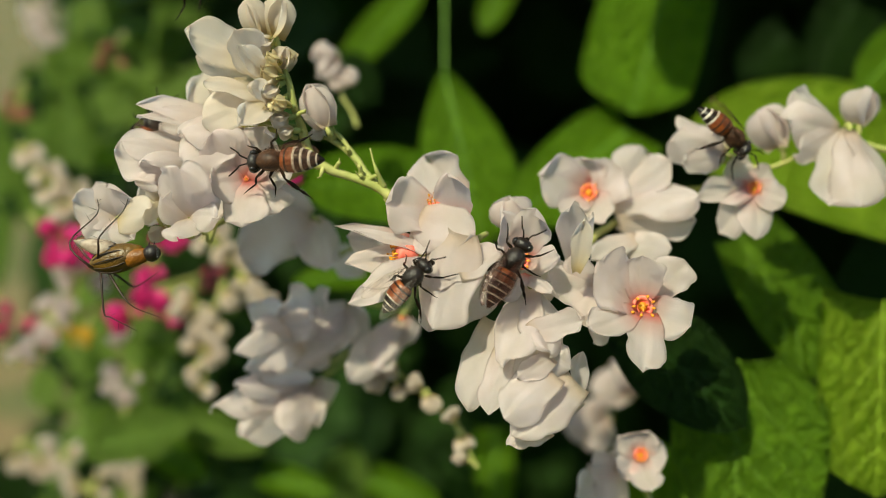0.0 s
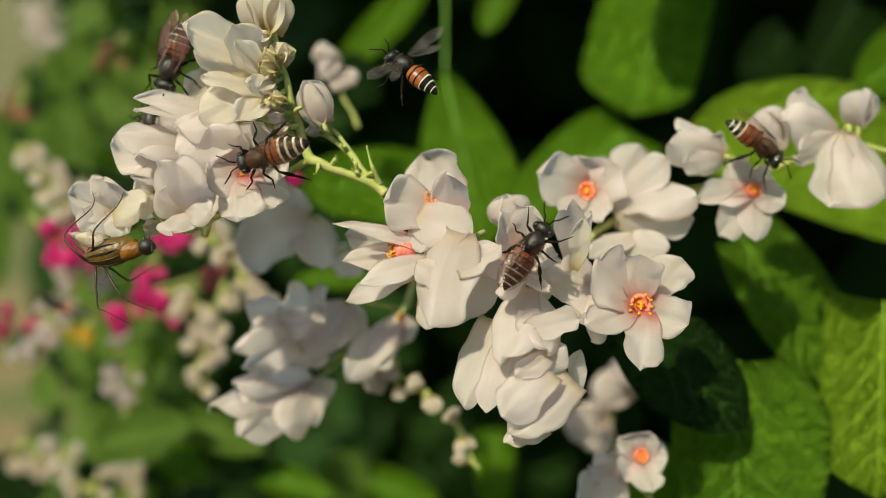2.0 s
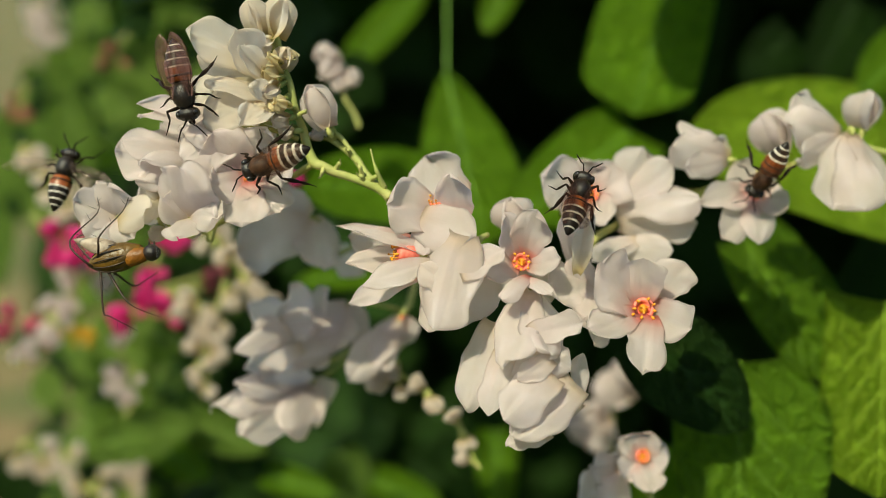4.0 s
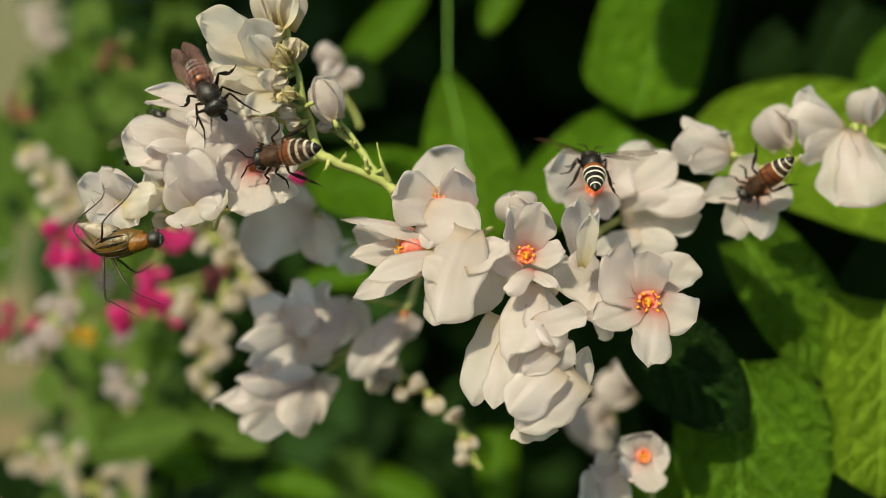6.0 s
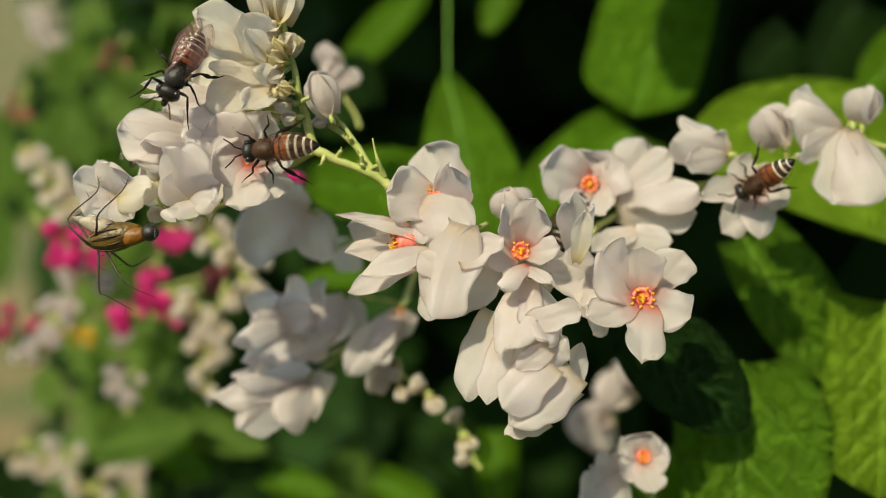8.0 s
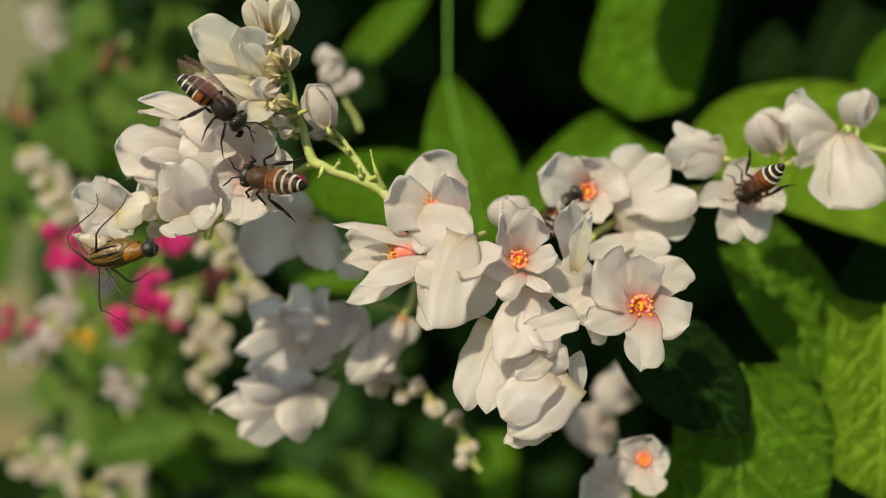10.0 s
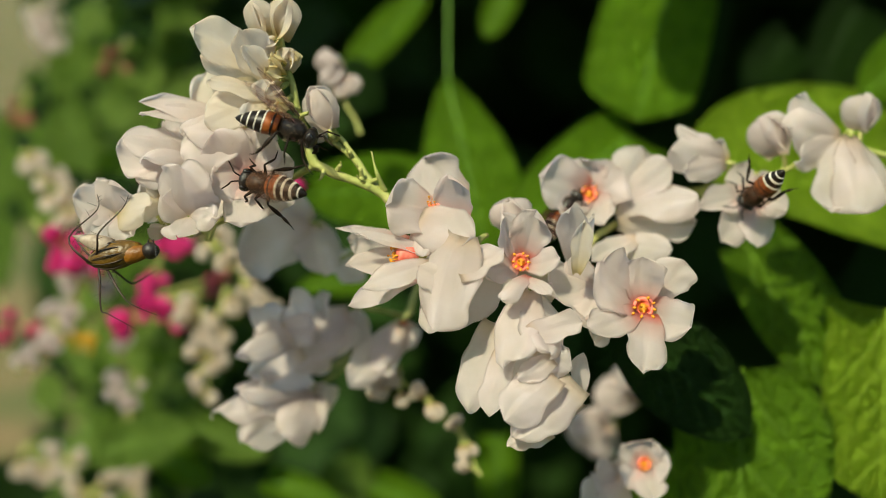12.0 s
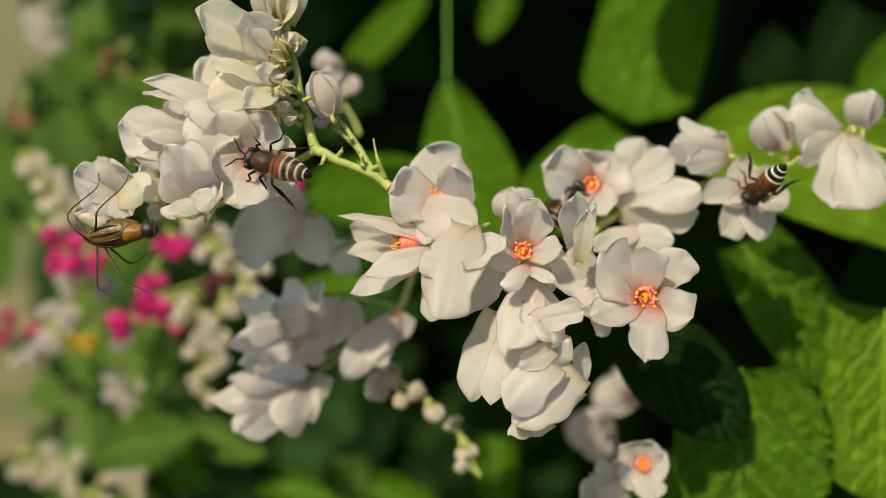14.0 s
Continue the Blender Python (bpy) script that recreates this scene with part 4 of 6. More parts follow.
def hanging_buds():
    sp = spray("bud_spray", (23.99, 46, -28.61), "half-open white coral vine buds in soft focus", "bud spray")
    stem(sp, [(26.18, 47, -33.64), (24.17, 47, -27.22), (24.41, 47, -20.8)], [0.4, 0.35, 0.25])
    bud(sp, (26.18, 43, -19.56), (20.41, 41, -19.1), 4.33, None, (24.17, 47, -22), 71, cup=-0.5)
    bud(sp, (25.87, 43, -19.56), (23.79, 41, -14.96), 4.18, None, (24.17, 47, -22), 72, cup=-0.5)
    bud(sp, (25.56, 43, -20.18), (27.06, 42, -16.93), 3.4, None, (24.17, 47, -22), 73, cup=-0.5)
    bud(sp, (22.91, 43, -23.61), (16.57, 41, -23.86), 4.79, None, (24.41, 47, -24.01), 74, cup=-0.5)
    bud(sp, (22.44, 43, -23.3), (19.95, 41, -27.54), 4.48, None, (24.41, 47, -24.01), 75, cup=-0.5)
    bud(sp, (22.75, 43, -23.92), (19.02, 42, -21.26), 3.4, None, (24.41, 47, -24.01), 76, cup=-0.5)
    return sp


low_spray()
hanging_buds()


# ---- leaves behind ----
RIB = plain_material("leaf_rib", (0.09, 0.20, 0.016), (0.13, 0.27, 0.026), 300, 0.55)


def vine_leaf(base, tip, width, face=(0, -1, 0.5), mat=None, label="green heart-shaped coral vine leaf", seed=0, foot=None, **opt):
    ob = new("vine_leaf")
    ob.matrix_world = PLANT @ Matrix.Translation(vec(base))
    tagged(ob, label, "leaf", "leaves of the vine")
    b, t = Vector(base), Vector(tip)
    kw = dict(neck=0.75, wide=0.3, cup=0.12, wave=0.04, thick=0.25, nu=22, nv=16, fold=0.10)
    kw.update(opt)
    bm = blade(bmesh.new(), (0, 0, 0), t - b, width, face, seed=seed, **{**kw, "thick": 0})
    bm.verts.ensure_lookup_table()
    nu, nv = kw["nu"], kw["nv"]
    sheet = [[bm.verts[i * (nv + 1) + j].co / MM for j in range(nv + 1)] for i in range(nu + 1)]
    a, s, n = frame_of(t - b, face)
    bmesh.ops.solidify(bm, geom=bm.faces[:], thickness=0.25 * MM)
    part("blade", bm, mat or LEAF, ob)
    mid = nv // 2
    part("midrib", tube(bmesh.new(), [sheet[i][mid] + n * 0.05 for i in range(0, nu, 3)], [0.17 - 0.018 * (i / 3) for i in range(0, nu, 3)], 6), RIB if (mat or LEAF) is LEAF else mat, ob)
    for i in range(1, nu - 8, 3):
        for sd in (1, -1):
            pts = [sheet[min(nu, i + k)][mid + sd * k] + n * 0.02 for k in (0, 2, 4, 6, 7)]
            part("vein", tube(bmesh.new(), pts, [0.10, 0.08, 0.06, 0.045, 0.02], 5), mat or LEAF, ob)
    if foot:
        part("petiole", tube(bmesh.new(), [(0, 0, 0), (Vector(foot) - b) * 0.5, Vector(foot) - b], [0.22, 0.2, 0.22], 6), RIB, ob)
    return ob


SUNLIT = "bright green quilted coral vine leaf in sun"
SHADED = "coral vine leaf with shade put into its dark colour"
vine_leaf((68.21, 40, 8.45), (30.77, 34, 14.22), 26.02, (0.05, -0.85, 0.5), LIME, SUNLIT, seed=1)
vine_leaf((35.63, 56, 45.48), (27.5, 48, 19.01), 16.83, (-0.15, -1, 0.3), LEAF, SUNLIT, seed=2, neck=0.8, wide=0.62, blunt=7, wave=0.03)
vine_leaf((0.68, 54, 25.76), (6.31, 48, 0.08), 14.77, (0.1, -1, 0.4), label=SUNLIT, seed=3, neck=0.06, wide=0.72, foot=(0.7, 60, 44.1))
vine_leaf((-1.88, 44, 8.71), (-19.04, 38, 8.32), 13.14, (0, -0.9, 0.5), label=SUNLIT, seed=4)
vine_leaf((50.49, 20, -5.97), (47.75, 16, -27.4), 12.92, (-0.15, -0.8, 0.6), LIME, "yellow-green quilted coral vine leaf in full sun", seed=5, neck=0.98, wide=0.45, blunt=6, wave=0.015)
vine_leaf((34.54, 22, -13.02), (31.98, 15, -34.25), 17.34, (-0.1, -0.85, 0.5), QUILT, "broad quilted coral vine leaf half in the shadow of the flowers", seed=6, neck=0.5, wide=0.34, blunt=2.6, wave=0.05)
# Dark leaf laid where the flowers' shadow falls on the broad leaf
vine_leaf((20.4, 14, -8.2), (33.0, 14, -19.2), 10.8, (0.3, -0.82, -0.1), LEAF_SHADE, SHADED, seed=7, neck=0.6, wide=0.4, blunt=1.8, wave=0.02)
vine_leaf((36.6, 28, 1.6), (46.4, 24, -15.8), 11.2, (-0.05, -0.9, 0.3), QUILT, SUNLIT, seed=8, neck=0.7, wide=0.45, wave=0.02)
vine_leaf((27.98, 52, 17.57), (9.25, 46, 3.27), 13.95, (0, -0.9, 0.5), label=SUNLIT, seed=9)
vine_leaf((-3.6, 80, 45.66), (-17.92, 74, 28.81), 7.07, (0.1, -0.9, 0.5), label=SUNLIT, seed=10, neck=0.4, wide=0.4)
vine_leaf((10.9, 70, 44.26), (6.95, 70, 35.8), 5.64, (0, -1, 0.3), label=SUNLIT, seed=11)
vine_leaf((67.21, 44, 29.91), (56.91, 42, 21.34), 9.42, (0, -0.9, 0.5), label=SUNLIT, seed=12)
vine_leaf((41.58, 62, 44.7), (37.06, 60, 17.69), 10.56, (0.5, -0.8, 0), LEAF_SHADE, SHADED, seed=13)
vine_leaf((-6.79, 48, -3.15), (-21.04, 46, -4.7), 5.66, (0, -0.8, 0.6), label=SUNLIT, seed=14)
vine_leaf((-13.53, 70, 23.59), (-15.41, 70, 32.99), 7.52, (0, -1, 0.2), LEAF_SHADE, SHADED, seed=15)
vine_leaf((29.94, 36, -25.74), (25.11, 34, -37.66), 8.85, (0, -1, 0.4), label=SUNLIT, seed=16)
vine_leaf((9.59, 80, -32.0), (9.9, 76, -48.0), 7.4, (0, -1, 0.3), label=SUNLIT, seed=17)
vine_leaf((-61.83, 90, -33.77), (-43.88, 86, -36.12), 12.7, (0, -0.8, 0.6), HAZY_LEAF, SUNLIT, seed=18)
vine_leaf((-61.95, 100, -17.78), (-63.91, 96, -48.04), 10.06, (0, -1, 0.4), HAZY_LEAF, SUNLIT, seed=19)
vine_leaf((-94.11, 140, 43.53), (-95.13, 136, 2.8), 14.92, (0, -1, 0.4), HAZY_LEAF, SUNLIT, seed=20)
vine_leaf((-92.58, 150, 53.93), (-92.41, 146, 30.76), 12.74, (0.3, -1, 0.4), HAZY_LEAF, SUNLIT, seed=21)
vine_leaf((-66.99, 140, 65.23), (-71.15, 136, 33.44), 18.99, (0, -1, 0.3), HAZY_LEAF, SUNLIT, seed=22)
vine_leaf((-53.17, 60, -30.72), (-36.74, 56, -26.64), 8.1, (0, -0.85, 0.6), HAZY_LEAF, SUNLIT, seed=32)
vine_leaf((-41.04, 64, -27.21), (-27.2, 60, -31.6), 6.96, (0, -0.85, 0.6), HAZY_LEAF, SUNLIT, seed=36)
vine_leaf((-28.76, 66, -36.36), (-16.42, 62, -39.17), 5.5, (0, -0.85, 0.6), label=SUNLIT, seed=33)
vine_leaf((-45.48, 70, -33.74), (-37.92, 66, -37.46), 6.58, (0.2, -0.85, 0.6), label=SUNLIT, seed=34)
vine_leaf((-11.8, 72, -38.92), (0.56, 70, -43.6), 6.66, (0.1, -0.85, 0.6), label=SUNLIT, seed=35)
vine_leaf((-21.67, 110, -42.28), (-16.62, 106, -52.96), 9.42, (0, -1, 0.4), HAZY_LEAF, SUNLIT, seed=24)
vine_leaf((-61.55, 104, 52.65), (-63.62, 100, 29.74), 10.74, (0.1, -0.9, 0.4), HAZY_LEAF, SUNLIT, seed=37)
vine_leaf((-52.22, 112, 50.08), (-56.42, 108, 36.26), 9.42, (-0.1, -0.9, 0.4), HAZY_LEAF, SUNLIT, seed=38)
vine_leaf((-77.41, 108, 30.43), (-72.4, 104, 12.68), 9.23, (0.1, -0.9, 0.4), HAZY_LEAF, SUNLIT, seed=39)
# Dark leaves added to stand in for shaded gaps in the growth
vine_leaf((-42.85, 78, -2.86), (-38.45, 74, -24.96), 10.24, (0.5, -0.7, -0.7), LEAF_SHADE, "dark vine leaf added in place of a shaded gap, turned from the sun", seed=40)
vine_leaf((-38.87, 80, -20.88), (-37.91, 78, -38.41), 8.94, (0.3, -0.7, -0.7), LEAF_SHADE, "dark vine leaf added in place of a shaded gap, turned from the sun", seed=41)
vine_leaf((-78.16, 84, -36.73), (-74.07, 84, -46.96), 11.25, (0.3, -0.7, -0.7), LEAF_SHADE, "dark vine leaf added in place of a shaded gap, turned from the sun", seed=42)
vine_leaf((-117.24, 170, 36.98), (-118.44, 166, -11.93), 10.74, (0, -1, 0.4), HAZY_LEAF, SUNLIT, seed=25)
vine_leaf((61.55, 80, 38.07), (52.56, 80, 29.08), 10.99, (0.2, -1, 0), LEAF_SHADE, SHADED, seed=27)
vine_leaf((75.73, 85, 45.38), (67.5, 85, 29.94), 14.41, (0.2, -1, 0), LEAF_SHADE, SHADED, seed=28)
# Unseen leaf added above the view to cast shade on the top leaf
vine_leaf((44, 37, 56), (25.5, 31, 35.5), 24, (-0.4, -0.8, 0.5), label="unseen coral vine leaf added above to shade the leaf below", seed=31)
vine_leaf((67.95, 52, 1.75), (57.95, 50, -13.05), 10.82, (0, -0.9, 0.3), LEAF_SHADE, SHADED, seed=29)


def foliage(name, label, mat, count, lo, hi, size, seed, tilt=0.6, keep=None):
    """Many small heart-shaped leaves as one sheet of growth, millimetres."""
    rnd = random.Random(seed)
    verts, faces, uvs = [], [], []
    ring = [(0, 0), (0.10, 0.38), (0.35, 0.5), (0.7, 0.33), (1, 0), (0.7, -0.33), (0.35, -0.5), (0.10, -0.38)]
    made = 0
    while made < count:
        c = Vector([rnd.uniform(lo[i], hi[i]) for i in range(3)])
        if keep and not keep(c):
            continue
        made += 1
        a = Vector((rnd.uniform(-1, 1), rnd.uniform(-0.6, 0.3), rnd.uniform(-1.2, 0.3)))
        f = Vector((rnd.uniform(-tilt, tilt), -1, rnd.uniform(0, 1.2)))
        a, s, n = frame_of(a, f)
        w = size * rnd.uniform(0.6, 1.25)
        k = len(verts)
        verts.append(c + a * 0.45 * w - n * 0.06 * w)
        uvs.append((0.5, 0.45))
        for x, y in ring:
            verts.append(c + a * x * w + s * y * w * 0.95 + n * (abs(y) * 0.12 - x * x * 0.12) * w)
            uvs.append((0.5 + y, x))
        for i in range(8):
            faces.append((k, k + 1 + i, k + 1 + (i + 1) % 8))
    me = bpy.data.meshes.new(name)
    me.from_pydata([tuple(v * MM) for v in verts], [], faces)
    layer = me.uv_layers.new(name="UVMap")
    flat = np.array([uvs[lp.vertex_index] for lp in me.loops], dtype=np.float32).ravel()
    layer.data.foreach_set("uv", flat)
    me.materials.append(mat)
    for fc in me.polygons:
        fc.use_smooth = True
    ob = new(name, me)
    ob.matrix_world = PLANT.copy()
    tagged(ob, label, "foliage", kind="stuff")
    return ob


# The thicket's deep shade is partly put into its dark leaf colour
foliage("vine_thicket", "tangle of vine leaves with deep shade put into their colour", LEAF_SHADE, 5000, (-260, 330, -470), (640, 640, 290), 48, 1, 0.6, lambda c: c.x / (88 + c.y) > -0.37)
# Canopy added above the view to keep sun and sky off the thicket
foliage("shade_canopy", "unseen canopy of vine leaves added above to shade the thicket", LEAF_SHADE, 4200, (-100, -4, 90), (520, 560, 360), 42, 2, 1.2, lambda c: c.y + 1.28 * c.z > 185 and c.x > -0.34 * (88 + c.y) and c.z > 0.30 * (88 + c.y) + 45)
# Leaves added right of the view as a light block for the thicket
foliage("side_blocker", "unseen vine leaves added at the side to keep light out of the thicket", LEAF_SHADE, 900, (60, 60, -350), (560, 420, 220), 40, 6, 0.6, lambda c: c.x > 0.50 * (88 + c.y) + 18)
foliage("low_growth", "sunlit green undergrowth beside the path", HAZY_LEAF, 620, (-190, 130, -330), (-20, 420, 60), 13, 3, 0.9, lambda c: -0.40 < c.x / (88 + c.y) < -0.26)
# Clumps of pale leaves stand in for sun flecks
foliage("sun_fleck_growth", "small pale leaves added as sun flecks, the brightness in their colour", HAZY_LEAF, 340, (-130, 84, -150), (-20, 190, 90), 7.2, 11, 0.9, lambda c: (-0.41 if c.z < 10 else -0.36) < c.x / (88 + c.y) < -0.22 and math.sin(c.x * 0.16 + 1) + math.sin(c.z * 0.13 + c.x * 0.05) > 0.1)
# Dark leaf clumps between the pale ones imitate shade in the gaps
foliage("dark_gap_growth", "small leaves coloured dark to stand for shaded gaps", LEAF_SHADE, 320, (-130, 80, -150), (-20, 170, 90), 7.5, 12, 0.9, lambda c: -0.44 < c.x / (88 + c.y) < -0.20 and math.sin(c.x * 0.16 + 1) + math.sin(c.z * 0.13 + c.x * 0.05) < -0.2)
# Leaves added below the view against light bouncing off the sunny ground
foliage("bounce_blocker", "vine leaves added below the view to block light off the ground", LEAF, 420, (-60, 90, -420), (420, 420, -50), 36, 4, 0.6, lambda c: c.z < -0.30 * (88 + c.y) - 8 and not -0.10 < c.x / (88 + c.y) < 0.22)

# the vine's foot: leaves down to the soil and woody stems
skirt = foliage("vine_skirt", "mass of vine leaves reaching down to the soil", LEAF_SHADE, 1900, (-260, 150, 0), (640, 780, 600), 52, 8, 0.9, lambda c: c.z < 800 - 0.80 * c.y and c.z > 10)
skirt.matrix_world = Matrix.Identity(4)
BARK = plain_material("brown_vine_bark", (0.09, 0.06, 0.035), (0.20, 0.14, 0.08), 60, 0.85, 0.2, 0.8, 0.001)
for x, y, lean in ((60, 420, 40), (180, 520, -50), (330, 460, 60), (470, 560, -30), (-60, 540, 30)):
    wood = link("climbing_vine", tube(bmesh.new(), [(x, y, -20), (x + lean * 0.4, y - 15, 220), (x - lean * 0.3, y + 10, 430), (x + lean, y, 640)], [9, 7.5, 6, 4], 9), BARK)
    tagged(wood, "woody brown climbing vine rising from the soil", "vine", "woody vines behind the sprays")

# unseen wall added behind the camera: blocks low sky, pale to bounce fill
plaster = plain_material("added_wall_plaster", (0.50, 0.47, 0.42), (0.66, 0.63, 0.57), 4, 0.9, 0.2, 0.6, 0.004)
bm = bmesh.new()
bmesh.ops.create_cube(bm, size=1, matrix=Matrix.Translation((0, -1.75, 1.0)) @ Matrix.Diagonal((9, 0.22, 2.0, 1)))
bmesh.ops.bevel(bm, geom=bm.edges[:], offset=0.02, segments=2, affect="EDGES")
tagged(link("added_wall", bm, plaster), "plain pale unseen wall added to block low sky light", "wall", kind="structure")

# ground
gm, nodes, links, p = material("dry_soil_and_grass")
big = noise_node(nodes, links, 9.0, 8, 0.65)
soil = ramp(nodes, [(0.36, (0.06, 0.10, 0.018)), (0.48, (0.13, 0.12, 0.038)), (0.62, (0.24, 0.155, 0.072))])
links.new(big.outputs[0], soil.inputs[0])
grit = noise_node(nodes, links, 60, 5)
shade = ramp(nodes, [(0.3, (0.6, 0.6, 0.6)), (0.7, (1, 1, 1))])
links.new(grit.outputs[0], shade.inputs[0])
links.new(mixed(nodes, links, "MULTIPLY", 1.0, soil.outputs[0], shade.outputs[0]), p.inputs["Base Color"])
p.inputs["Roughness"].default_value = 0.95
bumped(nodes, links, p, grit.outputs[0], 0.8, 0.02)
bm = bmesh.new()
bmesh.ops.create_grid(bm, x_segments=40, y_segments=40, size=600)
gnd = link("ground", bm, gm)
tagged(gnd, "dry brown soil with patches of green grass", "ground", kind="structure")


# ---- insects ----
BLACK = plain_material("black_shell", (0.005, 0.003, 0.002), (0.013, 0.008, 0.005), 900, 0.38, 0.25, 0.5, 0.00003)
FUR = plain_material("dark_furry_shell", (0.006, 0.004, 0.003), (0.020, 0.012, 0.008), 2500, 0.33, 0.45, 0.7, 0.00005)
RUST = plain_material("rust_red_shell", (0.12, 0.026, 0.006), (0.34, 0.095, 0.02), 900, 0.38, 0.4, 0.4, 0.00003)
BAND = plain_material("pale_hair_band", (0.36, 0.32, 0.26), (0.78, 0.72, 0.64), 1300, 0.8, 0.2, 0.8, 0.00004)
EYE = plain_material("compound_eye", (0.006, 0.005, 0.005), (0.02, 0.014, 0.01), 4000, 0.18, 0.6, 0.3, 0.00001)
LIMB = plain_material("dark_limb", (0.005, 0.003, 0.002), (0.020, 0.010, 0.005), 1500, 0.5, 0.12, 0.6, 0.00003)
HAIR = plain_material("dark_hair", (0.014, 0.009, 0.006), (0.17, 0.13, 0.095), 2000, 0.8, 0.15)
TAWNY = plain_material("tawny_hair", (0.04, 0.017, 0.007), (0.22, 0.11, 0.045), 2000, 0.75, 0.25)
BROWN = plain_material("brown_furry_shell", (0.02, 0.009, 0.005), (0.07, 0.03, 0.013), 2500, 0.5, 0.3, 0.8, 0.00004)


def wing_material(name, share, tone, gloss=1.0):
    """A clear film with a faint shine and noise-made glints; share: how much of it is seen."""
    m, nodes, links, p = material(name)
    p.inputs["Base Color"].default_value = (*tone, 1)
    p.inputs["Roughness"].default_value = 0.2
    p.inputs["Specular IOR Level"].default_value = gloss
    p.inputs["Specular Tint"].default_value = (1.0, 0.85, 0.85, 1)
    n = noise_node(nodes, links, 1500, 3)
    bumped(nodes, links, p, n.outputs[0], 1.0, 0.00012)
    clear = nodes.new("ShaderNodeBsdfTransparent")
    clear.inputs[0].default_value = (0.94, 0.91, 0.88, 1)
    mix = nodes.new("ShaderNodeMixShader")
    # Noise varies the opacity to imitate glints on the film
    glints = noise_node(nodes, links, 700, 2)
    amount = ramp(nodes, [(0.38, (share * 0.5,) * 3), (0.62, (min(1, share * 1.5),) * 3)])
    links.new(glints.outputs[0], amount.inputs[0])
    links.new(amount.outputs[0], mix.inputs[0])
    links.new(clear.outputs[0], mix.inputs[1])
    links.new(p.outputs[0], mix.inputs[2])
    links.new(mix.outputs[0], nodes["Material Output"].inputs[0])
    return m


# Same wings throughout; how light catches each bee's is put into tone and share
CLEAR_WING = wing_material("clear_wing", 0.07, (0.36, 0.26, 0.22))
FAINT_WING = wing_material("faint_wing", 0.05, (0.4, 0.22, 0.16), 0.35)
GLINT_WING = wing_material("glint_wing", 0.22, (0.32, 0.16, 0.15), 0.7)
DARK_WING = wing_material("dark_wing", 0.24, (0.07, 0.026, 0.02), 0.35)
GLASS_WING = wing_material("glassy_wing", 0.05, (0.6, 0.56, 0.54), 0.35)


def lathe(bm, stations, seg=14, closed=True):
    """Rings round x: (x, z of the middle, half width, half height)."""
    rings = []
    for x, z, w, h in stations:
        rings.append([bm.verts.new(vec((x, w * math.cos(k * 6.28319 / seg), z + h * math.sin(k * 6.28319 / seg)))) for k in range(seg)])
    for r0, r1 in zip(rings, rings[1:]):
        for k in range(seg):
            bm.faces.new((r0[k], r1[k], r1[(k + 1) % seg], r0[(k + 1) % seg]))
    if closed:
        bm.faces.new(rings[0])
        bm.faces.new(rings[-1][::-1])
    return bm


def wing_pose(side, hind, spread, lift):
    """Folded wings lie back over the body; spread ones stand out to the side."""
    back = -6 + hind * 6 + spread * (93 if not hind else 66)
    turn = 180 - side * back
    return pose(0.0014 - hind * 0.0004, side * 0.0008, 0.0010, 0, 0, turn) @ pose(0, 0, 0, side * (14 * (1 - spread)), -(4 * (1 - spread)) - lift, 0)


def abdomen_ring(q):
    """Station at q from the waist (0) to the tip (1)."""
    w = 1.08 * math.sin(math.pi * min(1.0, 0.22 + 0.77 * q ** 0.8)) ** 0.72 if q < 0.999 else 0.05
    return (0.15 - 3.7 * q, 0.02 - 0.5 * q * q, w, w * 0.86)


